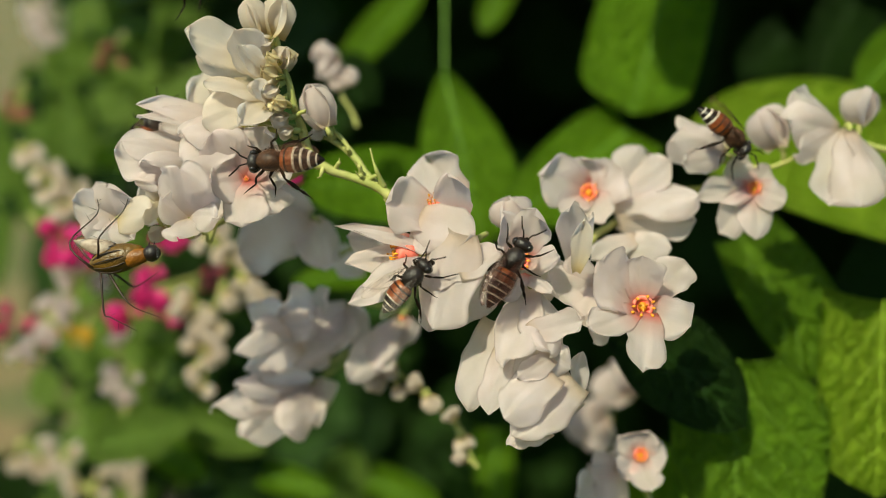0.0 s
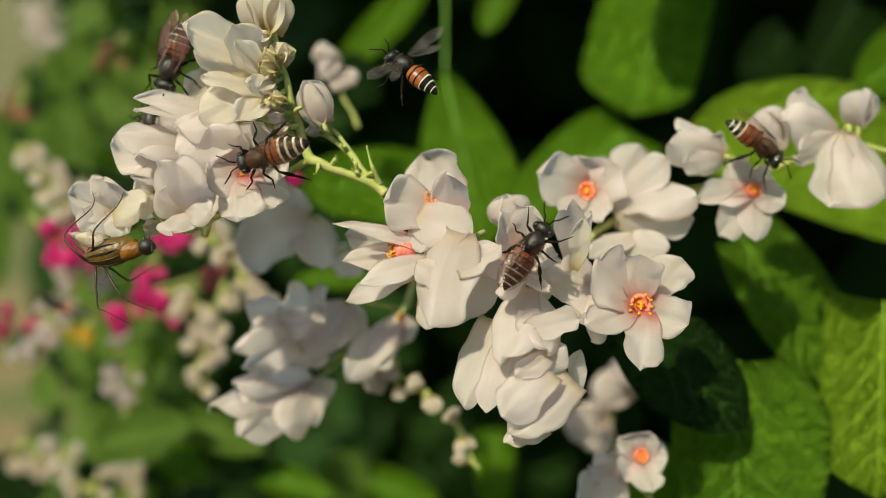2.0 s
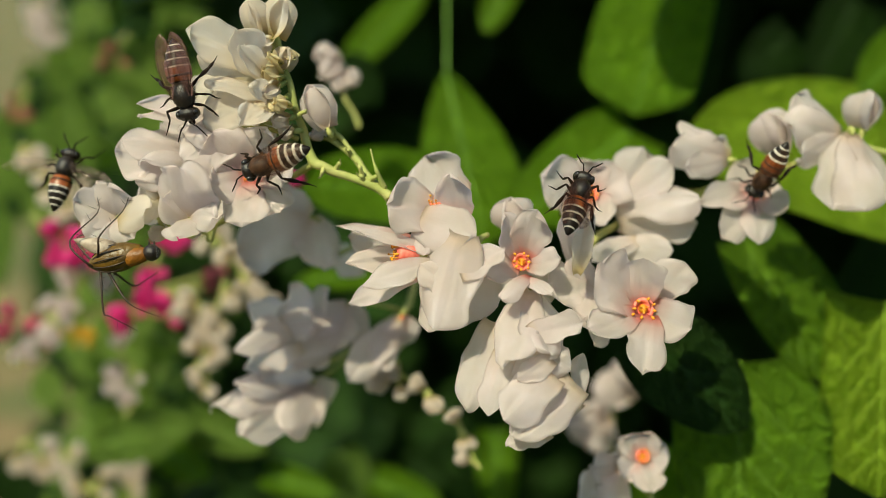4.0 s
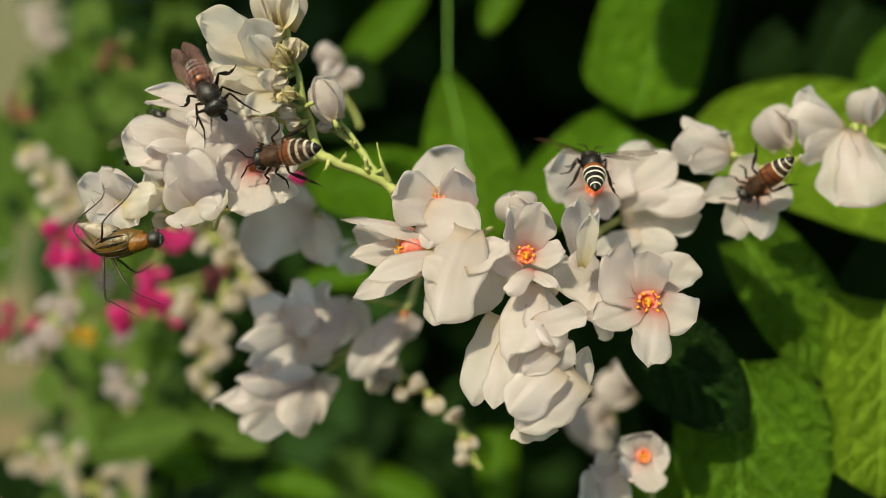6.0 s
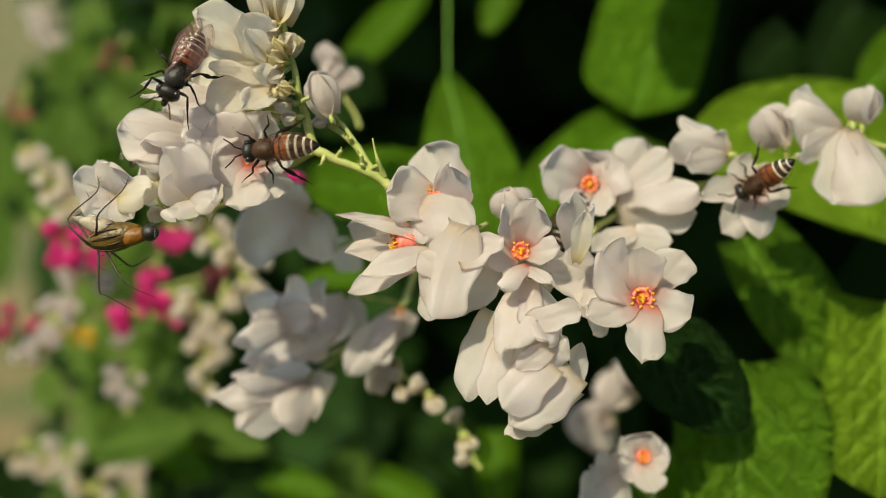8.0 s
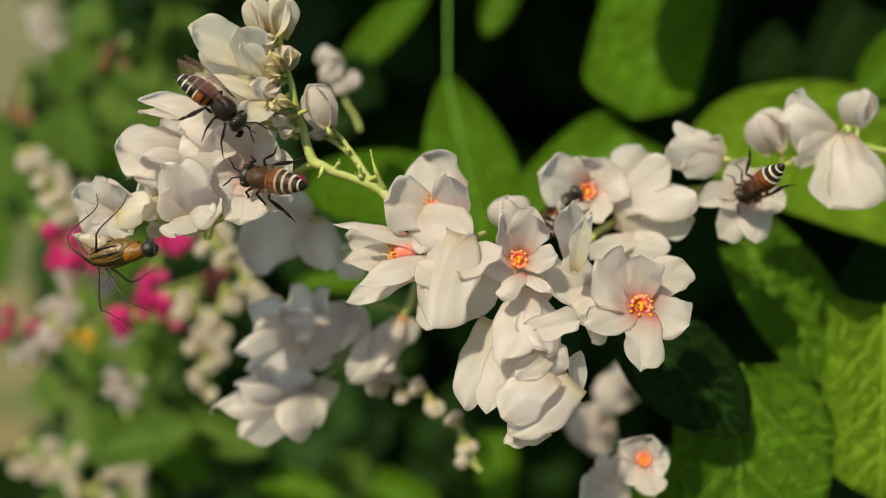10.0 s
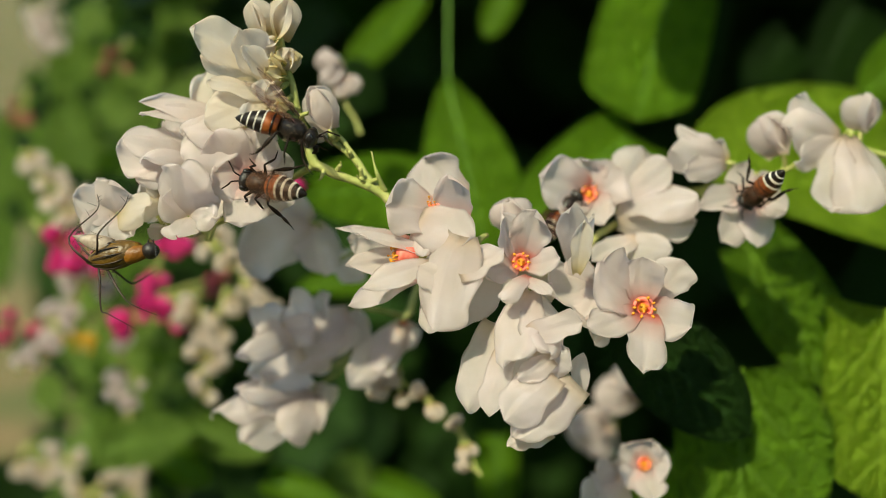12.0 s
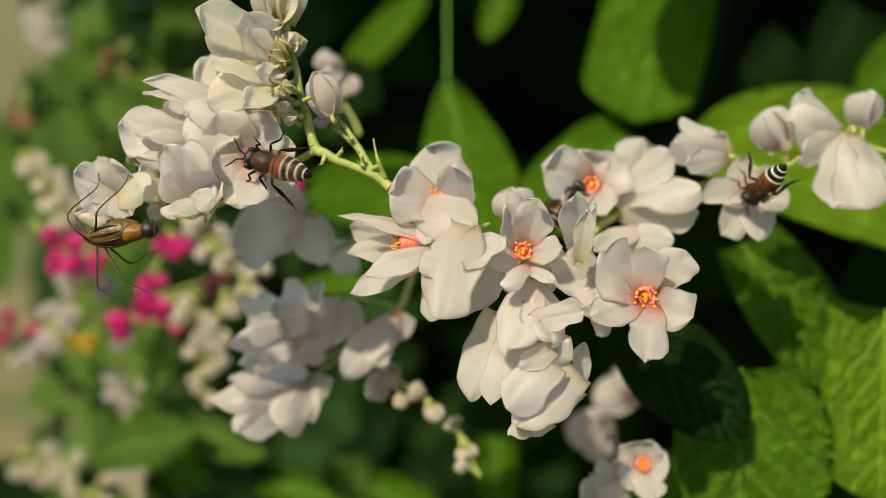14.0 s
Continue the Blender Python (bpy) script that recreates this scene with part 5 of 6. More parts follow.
def make_bee(label, scale=1.0, seed=0, spread_legs=1.0, red=2, film=None, coat=None):
    rnd = random.Random(seed)
    bee = new("honey_bee")
    tagged(bee, label, "bee", "bees on the flowers")
    thorax = ball(bmesh.new(), (1.2, 0, 0.1), (1.22, 0.94, 0.94), (1, 0, 0), (0, 0, 1), 16, 12)
    th = part("thorax", thorax, BROWN if coat else FUR, bee, "tawny furry thorax" if coat else "black furry thorax")
    hair = bmesh.new()
    for k in range(420):
        a, b = rnd.uniform(0, 6.283), rnd.uniform(-0.9, 0.9)
        nrm = Vector((b, math.sqrt(1 - b * b) * math.cos(a), math.sqrt(1 - b * b) * math.sin(a)))
        at = Vector((1.2 + nrm.x * 1.19, nrm.y * 0.92, 0.1 + nrm.z * 0.92))
        tube_end = at + nrm * rnd.uniform(0.10, 0.26) + Vector((-0.12, 0, 0))
        v = [hair.verts.new(vec(at + Vector((0, 0.03, 0)))), hair.verts.new(vec(at + Vector((0, -0.02, 0.03)))), hair.verts.new(vec(at + Vector((0.03, 0, -0.02)))), hair.verts.new(vec(tube_end))]
        for i in range(3):
            hair.faces.new((v[i], v[(i + 1) % 3], v[3]))
    tagged(part("hair", hair, coat or HAIR, th, "short dense hair"), kind="stuff")
    head = part("head", ball(bmesh.new(), (2.75, 0, -0.15), (0.64, 0.94, 0.84), (1, 0, 0), (0, 0, 1), 14, 10), FUR, bee, "black head")
    for sd in (1, -1):
        part("eye", ball(bmesh.new(), (2.75, sd * 0.70, -0.02), (0.40, 0.33, 0.62), (1, 0, 0.1), (0, 0, 1), 10, 8), EYE, head)
        part("antenna", tube(bmesh.new(), [(3.3, sd * 0.22, 0.2), (3.8, sd * 0.45, 0.6), (4.0, sd * 0.7, 0.58), (4.9, sd * 1.25, 0.3)], [0.08, 0.065, 0.07, 0.055], 6), LIMB, head)
    part("mandible", tube(bmesh.new(), [(3.35, 0, -0.7), (3.45, 0, -1.1), (3.2, 0, -1.4)], [0.3, 0.2, 0.08], 6), LIMB, head)
    part("waist", tube(bmesh.new(), [(0.35, 0, 0.05), (-0.1, 0, 0.0)], [0.45, 0.5], 8), BLACK, bee)
    core = part("abdomen", lathe(bmesh.new(), [abdomen_ring(k / 14) for k in range(15)], 18), BLACK, bee, "banded abdomen with rust-red front and black rear")
    cuts = (0.02, 0.17, 0.35, 0.52, 0.69, 0.85, 0.985)
    for k in range(6):
        st = []
        for i in range(6):
            q = cuts[k] + (cuts[k + 1] + 0.012 - cuts[k]) * i / 5
            x, z, w, h = abdomen_ring(q)
            g = 1.012 + 0.03 * (i / 5)
            st.append((x, z, w * g, h * g))
        part("tergite", lathe(bmesh.new(), st, 18), RUST if k < red else BLACK, core)
        if k < red - 1:
            x, z, w, h = abdomen_ring(cuts[k + 1])
            part("band", lathe(bmesh.new(), [(x + e, z, w * g, h * g) for e, g in ((0.16, 1.03), (0.1, 1.05), (-0.02, 1.055), (-0.06, 1.0))], 18), BLACK, core, "dark hind edge")
        if k >= red - 1 and k < 5:
            st = []
            for i in range(4):
                q = cuts[k + 1] - 0.015 + ((0.050 if coat else 0.034) if k < 4 else 0.026) * i / 3
                x, z, w, h = abdomen_ring(q)
                g = 1.03 + 0.035 * math.sin(math.pi * (i + 0.3) / 3.6)
                st.append((x, z + 0.02, w * g, h * g))
            part("band", lathe(bmesh.new(), st, 18), BAND, core, "pale hair band")
    legs = ((2.0, 1.0, 2.0, 1.5), (1.2, 0.1, 2.35, 0.3), (0.6, -1.2, 2.3, -1.4))
    for hx, kx, reach, fx in legs:
        for sd in (1, -1):
            j = rnd.uniform(-0.25, 0.25)
            bend = rnd.uniform(0.75, 1.1)
            hip = Vector((hx, sd * 0.5, -0.7))
            knee = Vector((hx + kx * 0.45 + j, sd * 1.5 * bend * spread_legs, -0.15 + 0.4 * rnd.random()))
            heel = Vector((hx + kx * 1.05 + j, sd * reach * 0.92 * bend * spread_legs, -1.3))
            toe = Vector((hx + fx * 1.3 + j * 2, sd * reach * 1.15 * bend * spread_legs, -1.75))
            claw = toe + Vector((fx * 0.28, sd * 0.3, -0.12))
            hindmost = kx < -1
            leg = tube(bmesh.new(), [hip, hip.lerp(knee, 0.5), knee], [0.11, 0.155, 0.085], 7)
            tube(leg, [knee, knee.lerp(heel, 0.6), heel], [0.075, 0.20 if hindmost else 0.115, 0.13 if hindmost else 0.07], 7)
            tube(leg, [heel, heel.lerp(toe, 0.45), toe, claw], [0.075, 0.15 if hindmost else 0.075, 0.05, 0.025], 6)
            part("leg", leg, LIMB, bee)
    for sd in (1, -1):
        for hind in (0, 1):
            ln, wd = (5.3, 1.62) if not hind else (3.7, 1.15)
            bm = blade(bmesh.new(), (0, 0, 0), (ln, 0, 0), wd, (0, 0, 1), cup=0.04, wave=0.02, seed=seed + hind, neck=0.16, wide=0.66, thick=0.015, nu=10, nv=6)
            wing = part("hindwing" if hind else "forewing", bm, film or CLEAR_WING, bee, "clear brownish wing")
            wing["side"], wing["hind"] = sd, hind
            vein = bmesh.new()
            for e, yy in ((0.97, -sd * 0.44), (0.92, -sd * 0.16), (0.8, sd * 0.14)):
                tube(vein, [(0.05, 0, 0.02), (ln * 0.4, yy * wd * 0.8, 0.05), (ln * e * 0.92, yy * wd * 0.62, 0.03)], [0.026, 0.013, 0.006], 4)
            tube(vein, [(ln * 0.45, -sd * 0.3 * wd, 0.05), (ln * 0.5, 0, 0.05), (ln * 0.42, sd * 0.22 * wd, 0.04)], [0.007, 0.008, 0.006], 4)
            part("vein", vein, LIMB, wing)
            wing.matrix_basis = wing_pose(sd, hind, 0, 0)
    bee.scale = (scale, scale, scale)
    return bee


AMBER = plain_material("amber_shell", (0.07, 0.020, 0.003), (0.25, 0.095, 0.009), 420, 0.45, 0.35, 0.9, 0.00012)
OLIVE = plain_material("olive_brown_back", (0.024, 0.014, 0.003), (0.20, 0.10, 0.010), 480, 0.4, 0.4, 0.9, 0.00012)
THIN = plain_material("brown_limb", (0.012, 0.006, 0.004), (0.05, 0.026, 0.014), 1200, 0.5)
PALE = plain_material("pale_belly", (0.16, 0.11, 0.075), (0.40, 0.32, 0.25), 1200, 0.5)


def lynx_spider():
    """A slender spider that clings under the flowers, in the left spray's space."""
    home = Vector((-4.71, 1, 6.14))
    sp = new("lynx_spider")
    tagged(sp, "amber lynx spider with long spiny legs clinging under the flowers", "spider")

    def at(p):
        return Vector(p) - home
    def limbed(a, b, radii, squash=0.9, seg=14):
        """A rounded body along a to b with the given radii."""
        ax, sd, up = frame_of(b - a, (0, -1, 0))
        ln = (b - a).length
        bm = bmesh.new()
        rings = []
        for i, r in enumerate(radii):
            c = a + ax * ln * i / (len(radii) - 1)
            rings.append([bm.verts.new(vec(c + (sd * math.cos(k * 6.28319 / seg) + up * math.sin(k * 6.28319 / seg) * squash) * r)) for k in range(seg)])
        for r0, r1 in zip(rings, rings[1:]):
            for k in range(seg):
                bm.faces.new((r0[k], r0[(k + 1) % seg], r1[(k + 1) % seg], r1[k]))
        bm.faces.new(rings[0][::-1])
        bm.faces.new(rings[-1])
        return bm
    part("abdomen_tip", limbed(at((-32.76, -3, 2.93)), at((-29.27, -3, 1.82)), [0.05, 0.35, 0.6, 0.78, 0.85, 0.8]), PALE, sp, "pale pointed tip with fine dark lines")
    c, d = at((-31.55, -3, 0.56)), at((-26.59, -3, 1.67))
    trunk = part("abdomen", limbed(c, d, [0.12, 0.6, 0.95, 1.15, 1.26, 1.3, 1.25, 1.12, 0.9, 0.6]), OLIVE, sp, "glossy olive and amber striped abdomen")
    ax, sd, up = frame_of(d - c, (0, -1, 0))
    ln = (d - c).length
    for k in range(5):
        th = radians(-62 + 31 * k)
        out = up * math.cos(th) + sd * math.sin(th)
        part("stripe", tube(bmesh.new(), [c + ax * ln * q + out * r * 0.90 for q, r in ((0.14, 0.8), (0.33, 1.32), (0.55, 1.42), (0.78, 1.0))], [0.03, 0.06, 0.075, 0.03], 5), THIN, trunk)
    fr = limbed(at((-28.75, -3.2, 0.96)), at((-25.86, -3.4, 1.46)), [0.4, 0.75, 0.86, 0.80, 0.66, 0.5], 0.9)
    part("carapace", fr, AMBER, sp, "shiny amber carapace")
    face = limbed(at((-26.27, -3.4, 1.46)), at((-24.93, -3.5, 1.56)), [0.5, 0.72, 0.78, 0.66, 0.3], 0.95)
    for q in ((-25.9, -3.6, 2.16), (-25.57, -3.2, 2.17)):
        tube(face, [at(q) + Vector((0, 0, -0.5)), at(q) + Vector((0.1, 0, 0.35))], [0.2, 0.03], 5)
    head = part("head", face, FUR, sp, "dark bristly head")
    for k in range(4):
        part("eye", ball(bmesh.new(), at((-24.95, -4.1, 1.8)) - Vector((0, 0, 0.22 * k)), (0.16, 0.16, 0.16), seg=8, ring=6), EYE, head)
    rnd = random.Random(5)
    for pts in (((-30.61, -2.5, 0.2), (-31.33, -4, 0.85), (-32.72, -4, 2.75), (-30.18, -4, 5.15), (-30.13, -4, 6.54)),
                ((-30.69, -3, 0.56), (-30, -4.5, 2.04), (-29.69, -4.8, 3.22), (-27.93, -4, 5.25), (-27.38, -4, 6.45)),
                ((-30.43, -3, 0.05), (-30.03, -4, -0.85), (-29.93, -4, -3.6), (-29.28, -4, -4.05), (-26.98, -4, -5.35)),
                ((-29.78, -3, 0.05), (-28.83, -4, -1.1), (-27.91, -4.5, -2.33), (-27.02, -4.5, -3.23), (-24.98, -4, -4.2)),
                ((-31.25, -1, 0.47), (-32.77, 1, 1.11), (-34.47, 2, 3.05), (-32.97, 2, 3.69), (-32.76, 2, 4.23)),
                ((-30.22, -1, 0.05), (-30.12, 1, -0.58), (-29.12, 2, -1.55), (-27.94, 2, -1.02), (-26.71, 2, -0.21))):
        pts = [at(p) for p in pts]
        leg = part("leg", tube(bmesh.new(), pts, [0.13, 0.105, 0.08, 0.05, 0.022], 6), THIN, sp, "thin brown spiny leg")
        sb = bmesh.new()
        for i in range(len(pts) - 1):
            seg = pts[i + 1] - pts[i]
            for q in (0.25, 0.5, 0.75):
                w = pts[i].lerp(pts[i + 1], q)
                side = seg.cross(Vector((rnd.uniform(-1, 1), rnd.uniform(-1, 1), rnd.uniform(-1, 1)))).normalized()
                tube(sb, [w, w + side * rnd.uniform(0.45, 0.9) + seg.normalized() * 0.3], [0.022, 0.008], 4)
        tagged(part("spine", sb, THIN, leg), kind="stuff")
    return sp


SPIDER = lynx_spider()
BEE_LEFT = make_bee("small dark honey bee with white-banded abdomen feeding on white flowers", 1.02, 1, coat=TAWNY, film=FAINT_WING)
BEE_LEAVING = make_bee("honey bee with rust-red and banded abdomen leaving a flower", 0.88, 2, red=3, film=GLASS_WING)
BEE_CENTRE = make_bee("dark honey bee with folded wings on the flower cluster", 0.98, 3, film=DARK_WING)
BEE_RIGHT = make_bee("honey bee with rust-red abdomen visiting the loose spray", 0.98, 4, red=3, coat=TAWNY, film=FAINT_WING)
BEE_TOP = make_bee("dark honey bee with brownish wings among the crowded flowers", 1.06, 5, film=GLINT_WING)
BEE_BEHIND = make_bee("honey bee half hidden behind the crowded flowers", 0.95, 6)
BEE_PASSING = make_bee("dark honey bee flying past in soft focus", 0.95, 7, film=GLASS_WING)
BEE_FAR = make_bee("small honey bee flying low by the pink flowers", 0.95, 8, film=GLASS_WING)


def swayed(pivot, row, about=None):
    """A spray's pose as it sways: millimetres across and up, degrees anticlockwise."""
    return PLANT @ Matrix.Translation(vec(Vector(pivot) + Vector((row[1], 0, row[2])))) @ Matrix.Rotation(radians(-row[3]), 4, "Y")


SWAY_LEFT = [
    (0, -0.19, -1.12, 2.37), (0.5, -0.33, -1.03, 1.88), (1, -0.59, -0.68, 1.85), (1.5, -0.7, -0.63, 1.58), (2, -0.64, -0.79, 1.52),
    (2.5, -0.48, -1.23, 1.74), (3, -0.4, -1.2, 2.06), (5.5, -0.31, -0.8, 1.07), (6, 0.02, -0.55, 0.27), (6.5, 0, 0.02, -0), (7, -0.09, 0.48, -0.79),
    (7.5, -0.23, 0.49, -0.44), (8, -0.42, -0.09, -0.14), (10.5, -0.54, -0.83, 1.01), (11, -0.49, -0.84, 0.84), (11.5, -0.38, -0.86, 1.17),
    (12, -0.48, -0.65, 0.74), (12.5, -0.68, -0.23, 0.11), (13, -0.69, 0.63, -0.75), (13.5, -0.51, 1.07, -1.56), (14, -0.36, 0.55, -1.07)]
SWAY_CENTRE = [
    (0, -0.33, -1.27, -0.11), (0.5, -0.46, -1.17, -0.31), (1, -0.64, -0.77, 0.26), (1.5, -0.71, -0.79, -0.34), (2, -0.58, -1, -0.24),
    (2.5, -0.44, -1.35, -0.55), (3, -0.42, -1.42, -0.62), (5.5, -0.42, -0.84, -0.47), (6, -0.09, -0.65, -0.41), (6.5, 0, 0.02, -0),
    (7, -0.15, 0.45, -0.49), (7.5, -0.26, 0.44, -0.45), (8, -0.57, -0.2, -0.67), (10.5, -0.76, -0.79, -0.17), (11, -0.64, -0.86, -0.15),
    (11.5, -0.57, -0.83, -0.01), (12, -0.62, -0.58, 0.05), (12.5, -0.72, -0.15, 0.16), (13, -0.64, 0.83, 0.82), (13.5, -0.47, 1.06, -0.28),
    (14, -0.31, 0.49, -0.37)]
SWAY_RIGHT = [
    (0, -0.44, -0.46, -0.13), (0.5, -0.41, -0.23, 1.19), (1, -0.46, 0.14, 2.1), (1.5, -0.65, -0.01, 0.87), (2, -0.56, -0.53, -0),
    (2.5, -0.41, -0.76, 0.45), (3, -0.41, -0.95, 0.13), (5.5, -0.39, -0.34, 0.34), (6, -0.17, -0.42, -0.19), (6.5, 0, 0.02, -0),
    (7, -0.14, 0.13, -0.3), (7.5, -0.21, 0.11, -0.33), (8, -0.46, -0.17, 0.22), (10.5, -0.89, -0.2, 0.77), (11, -0.7, -0.49, 0.5),
    (11.5, -0.76, -0.32, 0.49), (12, -0.69, -0.21, 0.51), (12.5, -0.73, -0, 0.21), (13, -0.55, 0.57, -0.14), (13.5, -0.39, 0.67, -0.57),
    (14, -0.34, 0.08, -0.75)]
SWAY_BACK = [
    (0, 0.12, -0.91, 0), (0.5, 0.11, -0.66, 0), (1, -0.01, -0.54, 0), (1.5, -0.13, -0.5, 0), (2, -0.16, -0.68, 0), (2.5, -0.17, -0.82, 0),
    (3, -0.2, -0.85, 0), (5.5, -0.01, -0.42, 0), (6, -0.01, -0.32, 0), (6.5, 0, 0.02, 0), (7, -0.29, 0.51, 0), (7.5, -0.39, 0.41, 0),
    (8, -0.48, 0.05, 0), (10.5, -0.09, -0.5, 0), (11, -0.11, -0.51, 0), (11.5, -0.13, -0.69, 0), (12, -0.14, -0.59, 0), (12.5, -0.45, -0.21, 0),
    (13, -0.5, 0.65, 0), (13.5, -0.75, 0.94, 0), (14, -0.71, 0.55, 0)]


def bee_pose(at, heading, pitch=0.0, roll=0.0):
    """heading: degrees anticlockwise from the right, seen from the camera; pitch: head towards the camera; roll: 0 shows the back, 90 turns the back to the left of the heading."""
    h, p, r = radians(heading), radians(pitch), radians(roll)
    f = Vector((math.cos(h) * math.cos(p), -math.sin(p), math.sin(h) * math.cos(p)))
    side = Vector((-math.sin(h), 0, math.cos(h)))
    back = side.cross(f)
    if back.y > 0:
        back.negate()
    up = back * math.cos(r) + side * math.sin(r)
    left = up.cross(f)
    m = Matrix((f, left, up)).transposed().to_4x4()
    m.translation = vec(at)
    return PLANT @ m


def fly(bee, rows):
    walk(bee, [(r[0], bee_pose(*r[1:])) for r in rows])


def flap(bee, rows):
    """Wings: seconds and how far they are spread, 0 folded to 1 square to the body, and their lift in degrees."""
    for wing in bee.children:
        if wing.name.startswith(("forewing", "hindwing")):
            walk(wing, [(t, wing_pose(wing["side"], wing["hind"], spread, lift)) for t, spread, lift in rows])


def motions():
    for sp, rows in ((LEFT, SWAY_LEFT), (CENTRE, SWAY_CENTRE), (RIGHT, SWAY_RIGHT), (BACK, SWAY_BACK), (BACK_PETALS, SWAY_BACK)):
        walk(sp, [(r[0], swayed(sp["pivot"], r)) for r in rows])
    walk(SPIDER, [(r[0], swayed(LEFT["pivot"], r)) for r in SWAY_LEFT])
    fly(BEE_LEFT, [
        (0.0, (-13.59, -5.5, 7.61), 181, -15, -7), (0.5, (-13.89, -5.5, 7.7), 192, -15, -5), (1.0, (-14.18, -5.5, 8.19), 198, -15, 0), (1.5, (-14.82, -5.5, 8), 190, -15, 0),
        (2.0, (-14.72, -5.5, 8.24), 195, -18, 5), (2.5, (-14.52, -5.5, 7.65), 197, -22, 5), (3.0, (-14.67, -5.5, 7.65), 199, -24, 5), (3.2, (-14.67, -5.5, 7.65), 199, -24, 5),
        (5.3, (-14.33, -5.5, 7.7), 191, -30, 0), (5.5, (-14.23, -5.5, 7.75), 191, -30, 0), (6.0, (-13.74, -5.5, 8.24), 188, -30, 0), (6.5, (-13.84, -5.5, 8.59), 189, -30, 0),
        (7.0, (-13.98, -5.5, 9.23), 193, -25, 0), (7.5, (-13.89, -5.5, 9.37), 192, -12, -5), (8.0, (-14.28, -5.5, 8.78), 184, -14, 0), (8.2, (-14.43, -5.5, 8.15), 183, -16, 0),
        (10.3, (-15.02, -5.5, 6.33), 168, -30, 0), (10.5, (-15.06, -5.5, 6.33), 168, -30, 0), (11.0, (-15.02, -5.5, 6.38), 167, -30, 0), (11.5, (-15.02, -5.5, 6.04), 165, -30, 0),
        (12.0, (-15.02, -5.5, 6.23), 166, -28, 0), (12.5, (-15.02, -5.5, 6.77), 163, -28, 0), (13.0, (-14.82, -5.5, 7.65), 164, -28, 0), (13.5, (-14.57, -5.5, 8.54), 164, -26, 0), (14.0, (-14.48, -5.5, 8), 163, -26, 0)])
    fly(BEE_LEAVING, [
        (0.0, (-3.02, -6, -3.27), 47, 5, 25), (0.1, (-2.13, -6.5, -2.76), 49, 5, 25), (0.2, (-1.55, -6.5, -1.99), 51, 5, 30), (0.3, (-1.16, -7, -0.77), 53, 5, 30), (0.4, (-0.82, -7, 0.34), 55, 5, 30),
        (0.5, (-0.34, -7, 1.4), 56, 5, 30), (0.6, (0.58, -7, 2.41), 57, 5, 30), (0.7, (1.26, -6.5, 3.25), 58, 0, 30), (0.8, (2.1, -6, 4.54), 60, -5, 30), (0.9, (3.24, -5.5, 6.04), 64, -10, 25),
        (1.0, (4.88, -6, 7.46), 72, -20, 20), (1.1, (6.62, -5, 8.84), 78, -28, 10), (1.2, (7.29, -4, 9.64), 100, -35, 0), (1.3, (7.89, -4, 10.14), 118, -38, 0), (1.4, (7.94, -4, 10.64), 128, -38, 0),
        (1.5, (7.29, -4, 11.44), 137, -35, 0), (1.6, (6.15, -4, 12.44), 141, -30, 0), (1.8, (1.42, -3, 14.21), 148, -20, -20), (2.0, (-2.61, -2, 16.01), 142, -15, -35), (2.2, (-5.73, -2, 18.06), 146, -10, -45),
        (2.5, (-10.71, -1, 20.23), 152, -10, -55), (2.8, (-13.92, 0, 21.51), 162, 0, -65), (3.0, (-15.49, 0, 22.35), 172, 0, -70), (3.2, (-18.01, 0, 22.98), 175, 0, -70), (4.0, (-34.04, 10, 40.86), 150, 0, -40),
        (5.3, (-113.03, 60, 100.44), 140, 0, -20), (14.0, (-188.3, 100, 149.95), 140, 0, -20)])
    flap(BEE_LEAVING, [(0.0, 0.15, 10), (0.3, 0.35, 15), (0.6, 0.2, 10), (0.9, 0.7, 20), (1.0, 1, 15), (1.1, 0.9, 35), (1.2, 1, 10), (1.3, 1, 40), (1.4, 1, 15), (1.5, 0.9, 45), (1.6, 0.9, 20), (1.8, 1, 40), (2.0, 1, 10), (2.2, 1, 40), (2.5, 0.9, 25), (2.8, 0.8, 30), (3.2, 0.9, 20), (14.0, 0.9, 20)])
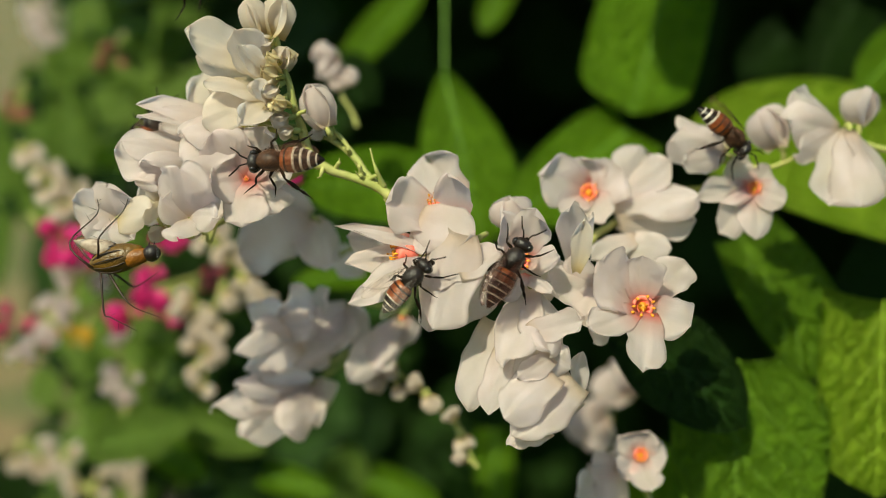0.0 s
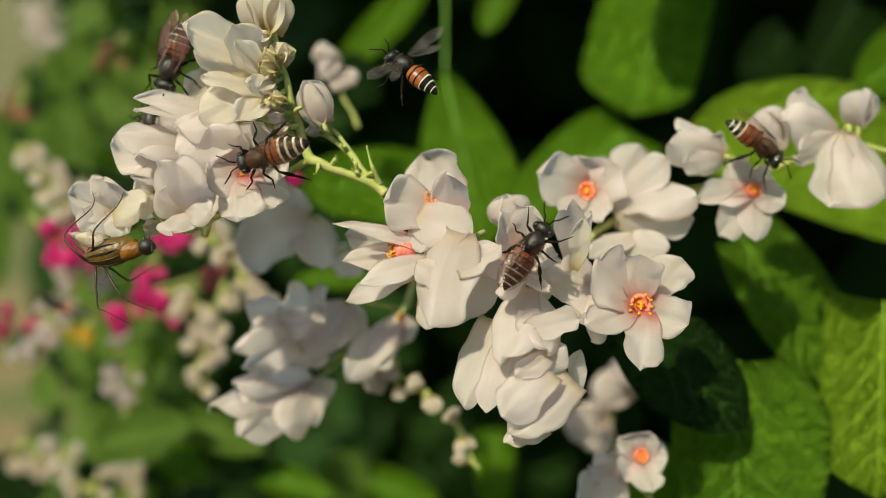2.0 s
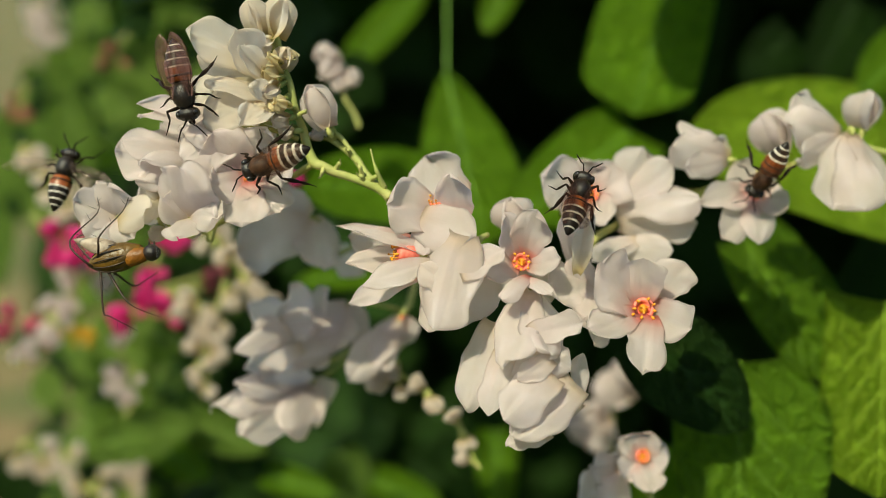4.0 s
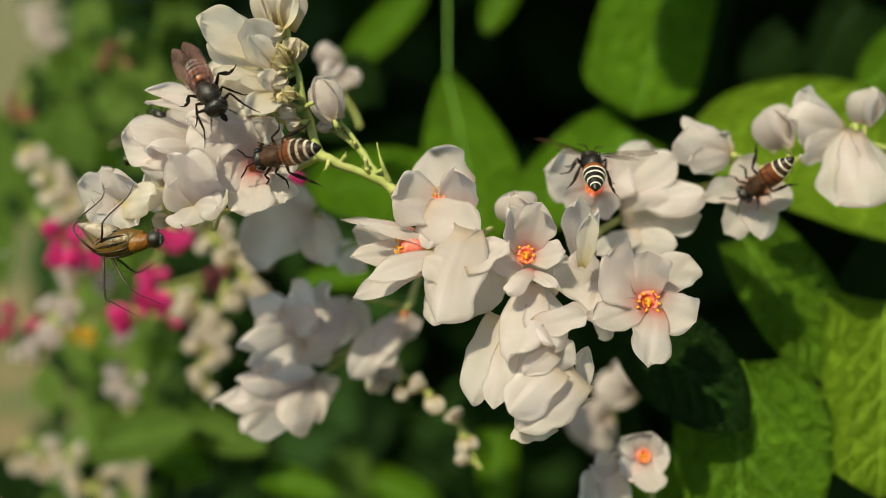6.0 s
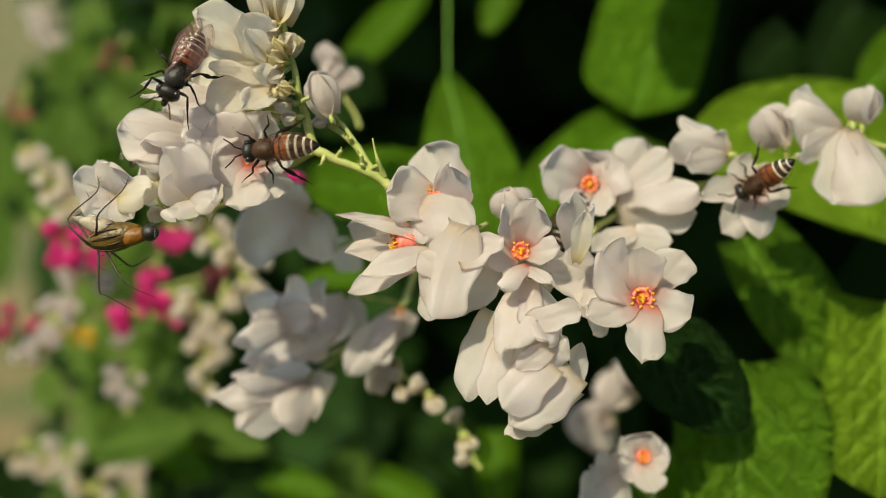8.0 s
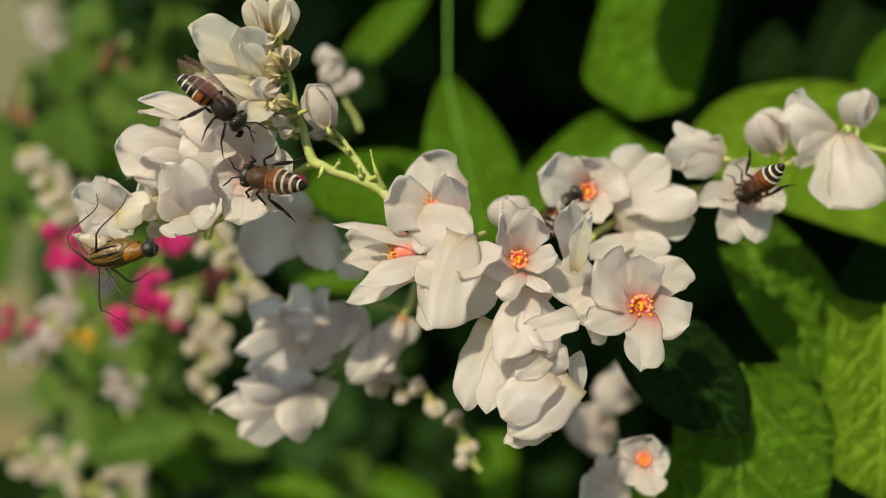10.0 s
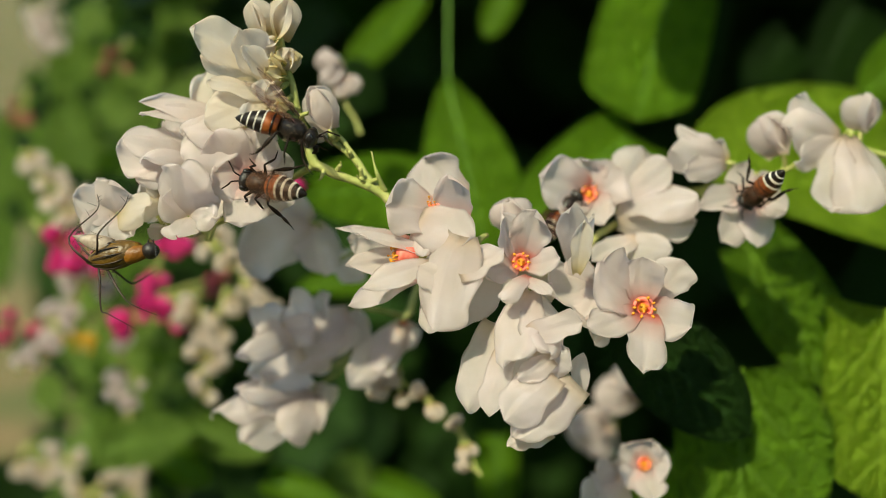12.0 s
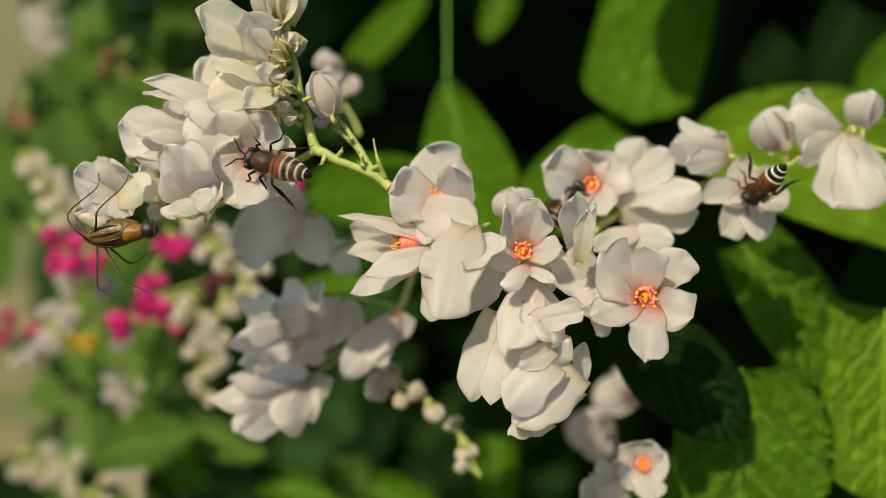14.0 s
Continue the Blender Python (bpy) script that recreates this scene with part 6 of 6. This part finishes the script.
    fly(BEE_CENTRE, [
        (0.0, (5.8, -6, -2.05), 60, -5, 12), (0.5, (6.05, -6, -1.56), 63, -5, 10), (1.0, (6.58, -6, -0.78), 66, -5, 10), (1.5, (6.05, -6, -0.54), 59, -5, 10), (2.0, (7.36, -6, -0.54), 56, -5, 10),
        (2.5, (8.73, -6, 0.34), 58, -8, 8), (3.0, (10.39, -6, 1.76), 55, -8, 8), (3.2, (10.99, -5.5, 2.16), 56, -8, 8), (4.2, (12.04, -4, 4.55), 75, -40, 0), (5.3, (13.29, 0, 5.71), 92, -66, 0), (5.6, (13.09, 0, 6.12), 92, -70, 0),
        (5.9, (13.71, 1, 6.9), 84, -63, 0), (6.2, (15.07, 1, 8.9), 88, -52, 0), (6.5, (16.17, 1, 10.26), 96, -54, 0), (6.8, (14.77, 2, 10.87), 100, -55, 0), (7.0, (13.46, 4, 11.11), 80, -50, 0), (7.2, (11.24, 6, 10.68), 40, -30, 20),
        (7.5, (11.48, 8, 8.22), 10, -10, 40), (7.7, (12.11, 8, 7.47), 0, -10, 40), (8.0, (12.6, 7.5, 2.9), 62, -15, 30), (8.2, (12.5, 7.5, 2.6), 62, -15, 30), (10.3, (11.8, 7.5, 4.1), 54, -15, 30), (11.5, (11.85, 7.5, 3.9), 54, -15, 30),
        (12.5, (11.75, 7.5, 4.5), 54, -15, 30), (13.5, (12.0, 7.5, 5.6), 54, -15, 30), (14.0, (12.1, 7.5, 5.1), 54, -15, 30)])
    flap(BEE_CENTRE, [(0.0, 0.0, 0), (3.2, 0.0, 0), (5.0, 0.25, 10), (5.6, 0.6, 45), (5.9, 0.9, 20), (6.2, 1, 5), (6.5, 1, 15), (6.8, 1, 40), (7.0, 1, 5), (7.2, 1, 30), (7.5, 0.8, 20), (7.7, 0.4, 10), (8.0, 0.1, 0), (14.0, 0.05, 0)])
    fly(BEE_RIGHT, [
        (0.0, (27.69, 4, 11.44), -42, -10, 40), (0.5, (27.69, 4, 11.76), -15, -10, 50), (1.0, (28.4, 4, 12.2), -2, -5, 55), (1.5, (29.77, 4, 11.55), -8, -5, 55), (2.0, (30.53, 4, 10.45), -38, -5, 30),
        (2.5, (31.3, 4, 9.47), -48, -15, 10), (3.0, (32.18, 4, 8.37), -80, -38, -7), (3.2, (32.07, 4, 7.99), -90, -38, -7), (4.2, (31.52, 4, 7.44), -115, -45, 0), (5.3, (30.97, 4, 7), -118, -45, 0), (5.5, (30.97, 4, 7), -120, -45, 0),
        (6.0, (31.19, 4, 6.73), -136, -45, 0), (6.5, (31.74, 4, 7), -157, -45, 0), (7.0, (31.52, 4, 7.39), -145, -45, 0), (7.5, (31.52, 4, 7.17), -147, -45, 0), (8.0, (31.08, 4, 6.79), -142, -45, 0), (8.2, (30.97, 4, 6.51), -141, -45, 0),
        (10.3, (30.5, 3.5, 6.6), -130, -61, 0), (11.0, (30.8, 3.5, 6.3), -136, -61, 0), (12.0, (30.6, 3.5, 6.4), -126, -62, 0), (12.5, (30.5, 3.5, 6.7), -120, -62, 0), (13.0, (30.6, 3.5, 7.2), -122, -62, 0), (13.5, (30.95, 3.5, 7.5), -122, -62, 0), (14.0, (31.05, 3.5, 6.9), -120, -62, 0)])
    fly(BEE_TOP, [
        (0.0, (-22.3, 3, 26.4), 200, 0, -40), (0.5, (-23.5, 3, 24.0), 230, 0, -20), (1.0, (-25.01, 3, 21.16), 262, 0, -20), (1.5, (-25.01, 3, 19.11), 268, 0, -20), (2.0, (-25.21, 2, 18.25), 252, 0, -7), (2.5, (-25.32, 2, 17.72), 240, 0, -7), (3.0, (-24.99, 1, 17.42), 242, 0, -7), (3.2, (-24.7, 0, 17.01), 245, 0, -10),
        (4.2, (-22.66, -5, 14.37), 290, -5, 0), (5.3, (-21.79, -5.5, 13.4), 322, 28, 0), (5.5, (-21.49, -5.5, 13.4), 316, 28, 0), (6.0, (-20.81, -5.5, 14.28), 304, 28, 0), (6.5, (-20.85, -5.5, 14.52), 290, 28, 0), (7.0, (-21.2, -5.5, 15.46), 281, 28, 0), (7.5, (-22.28, -5.5, 16.49), 262, 20, 10),
        (8.0, (-22.52, -5.5, 16), 247, 20, 10), (8.2, (-22.38, -5.5, 15.51), 247, 20, 10), (9.2, (-20.68, -6, 14.19), 290, -6, 40), (10.3, (-18.97, -6, 13.12), 325, -5, 55), (10.5, (-16.92, -6, 13.12), 322, -5, 55), (11.0, (-15.41, -6, 12.24), 335, -3, 60), (11.5, (-13.7, -6, 10.39), 335, -3, 60), (12.0, (-14.24, -6, 11.36), 342, -3, 62),
        (12.3, (-12.88, -6, 12.05), 340, -3, 66), (12.5, (-9.46, -6, 12.53), 353, 0, 70), (12.6, (-6.93, -6, 12.83), 358, 0, 70), (12.7, (-3.85, -6, 12.73), 368, 0, 70), (12.8, (0.2, -6, 13.8), 386, 0, 70), (12.9, (3.39, -5.5, 15.36), 390, 0, 70), (13.0, (6, -6, 17.27), 392, 0, 70),
        (13.1, (8.49, -6, 19.66), 392, 0, 70), (13.2, (11.26, -5, 22.56), 392, 0, 70), (13.5, (23.34, 0, 32.5), 395, 0, 70), (14.0, (52.42, 20, 60.45), 395, 0, 70)])
    flap(BEE_TOP, [(0.0, 0.03, 0), (10.5, 0.03, 0), (11.0, 0.2, 20), (12.0, 0.2, 25), (12.3, 0.5, 40), (12.5, 0.8, 55), (12.6, 0.9, 15), (12.7, 0.8, 50), (12.8, 0.8, 20), (12.9, 1, 10), (13.0, 0.7, 40), (13.1, 0.9, 50), (13.2, 0.9, 10), (14.0, 0.9, 20)])
    fly(BEE_BEHIND, [
        (0.0, (-28.54, 5, 11.39), 70, -20, 0), (1.5, (-28.87, 5, 11.12), 75, -20, 0), (3.0, (-27.88, 5, 12.67), 80, -20, 0), (3.2, (-27.88, 5, 12.67), 80, -20, 0), (4.2, (-37.98, 4, 6.07), 80, -20, 0), (5.3, (-36.05, 3, 5.74), 35, 0, 50), (5.5, (-34.15, 4, 7.99), 45, 0, 40),
        (5.7, (-31.47, 5, 9.9), 50, -10, 20), (6.2, (-29.18, 6, 11.35), 60, -15, 0), (7.4, (-29.58, 6, 11.91), 60, -15, 0), (8.2, (-28.85, 6, 10.68), 60, -15, 0), (10.3, (-28.46, 6, 9.45), 60, -15, 0), (14.0, (-28.46, 6, 11.35), 60, -15, 0)])
    flap(BEE_BEHIND, [(0.0, 0.0, 0), (3.2, 0.0, 0), (4.2, 0.9, 10), (5.3, 0.9, 30), (5.5, 0.9, 10), (5.7, 0.6, 40), (6.2, 0.05, 0), (14.0, 0.05, 0)])
    fly(BEE_PASSING, [(0.0, (-95.33, 20, 21.9), 0, 0, 40), (4.2, (-63.18, 10, 11.13), 10, 0, 40), (5.0, (-45.43, 7, 5.42), 50, 0, 60), (5.3, (-42.49, 6, 5.09), 70, 0, 60), (5.5, (-42.04, 6, 4.42), 65, 0, 60), (5.7, (-41.6, 6, 3.13), 40, 0, 60), (5.85, (-44.02, 7, 0.62), -10, 0, 60), (6.1, (-54.44, 10, -4.6), -60, 0, 60), (14.0, (-148.24, 60, -31.6), -60, 0, 60)])
    flap(BEE_PASSING, [(0.0, 1, 20), (5.3, 1, 20), (5.5, 1, -5), (5.7, 1, 30), (14.0, 1, 20)])
    fly(BEE_FAR, [(0.0, (-39.96, 60, -40.4), 150, 0, 40), (0.6, (-41.44, 46, -24.87), 40, 0, 40), (0.8, (-41.52, 42, -22.5), 40, 0, 40), (1.0, (-42.42, 38, -20.53), 48, 0, 40), (1.2, (-45.65, 35, -17.63), 34, 0, 40), (1.4, (-46.37, 34, -13.57), 34, 0, 40), (1.6, (-45.48, 33, -9.28), 40, 0, 40), (1.7, (-46.59, 34, -6.39), 60, 0, 40),
                  (1.8, (-48.68, 36, -6.12), 100, 0, 40), (2.0, (-52.21, 44, -8.17), 160, 0, 40), (2.2, (-58.29, 52, -15.15), 200, 0, 40), (2.6, (-74.3, 60, -22.8), 200, 0, 40), (14.0, (-178.29, 90, -48.59), 200, 0, 40)])
    flap(BEE_FAR, [(0.0, 1, 20), (1.2, 1, 20), (1.5, 1, -5), (2.0, 1, 30), (14.0, 1, 20)])


motions()
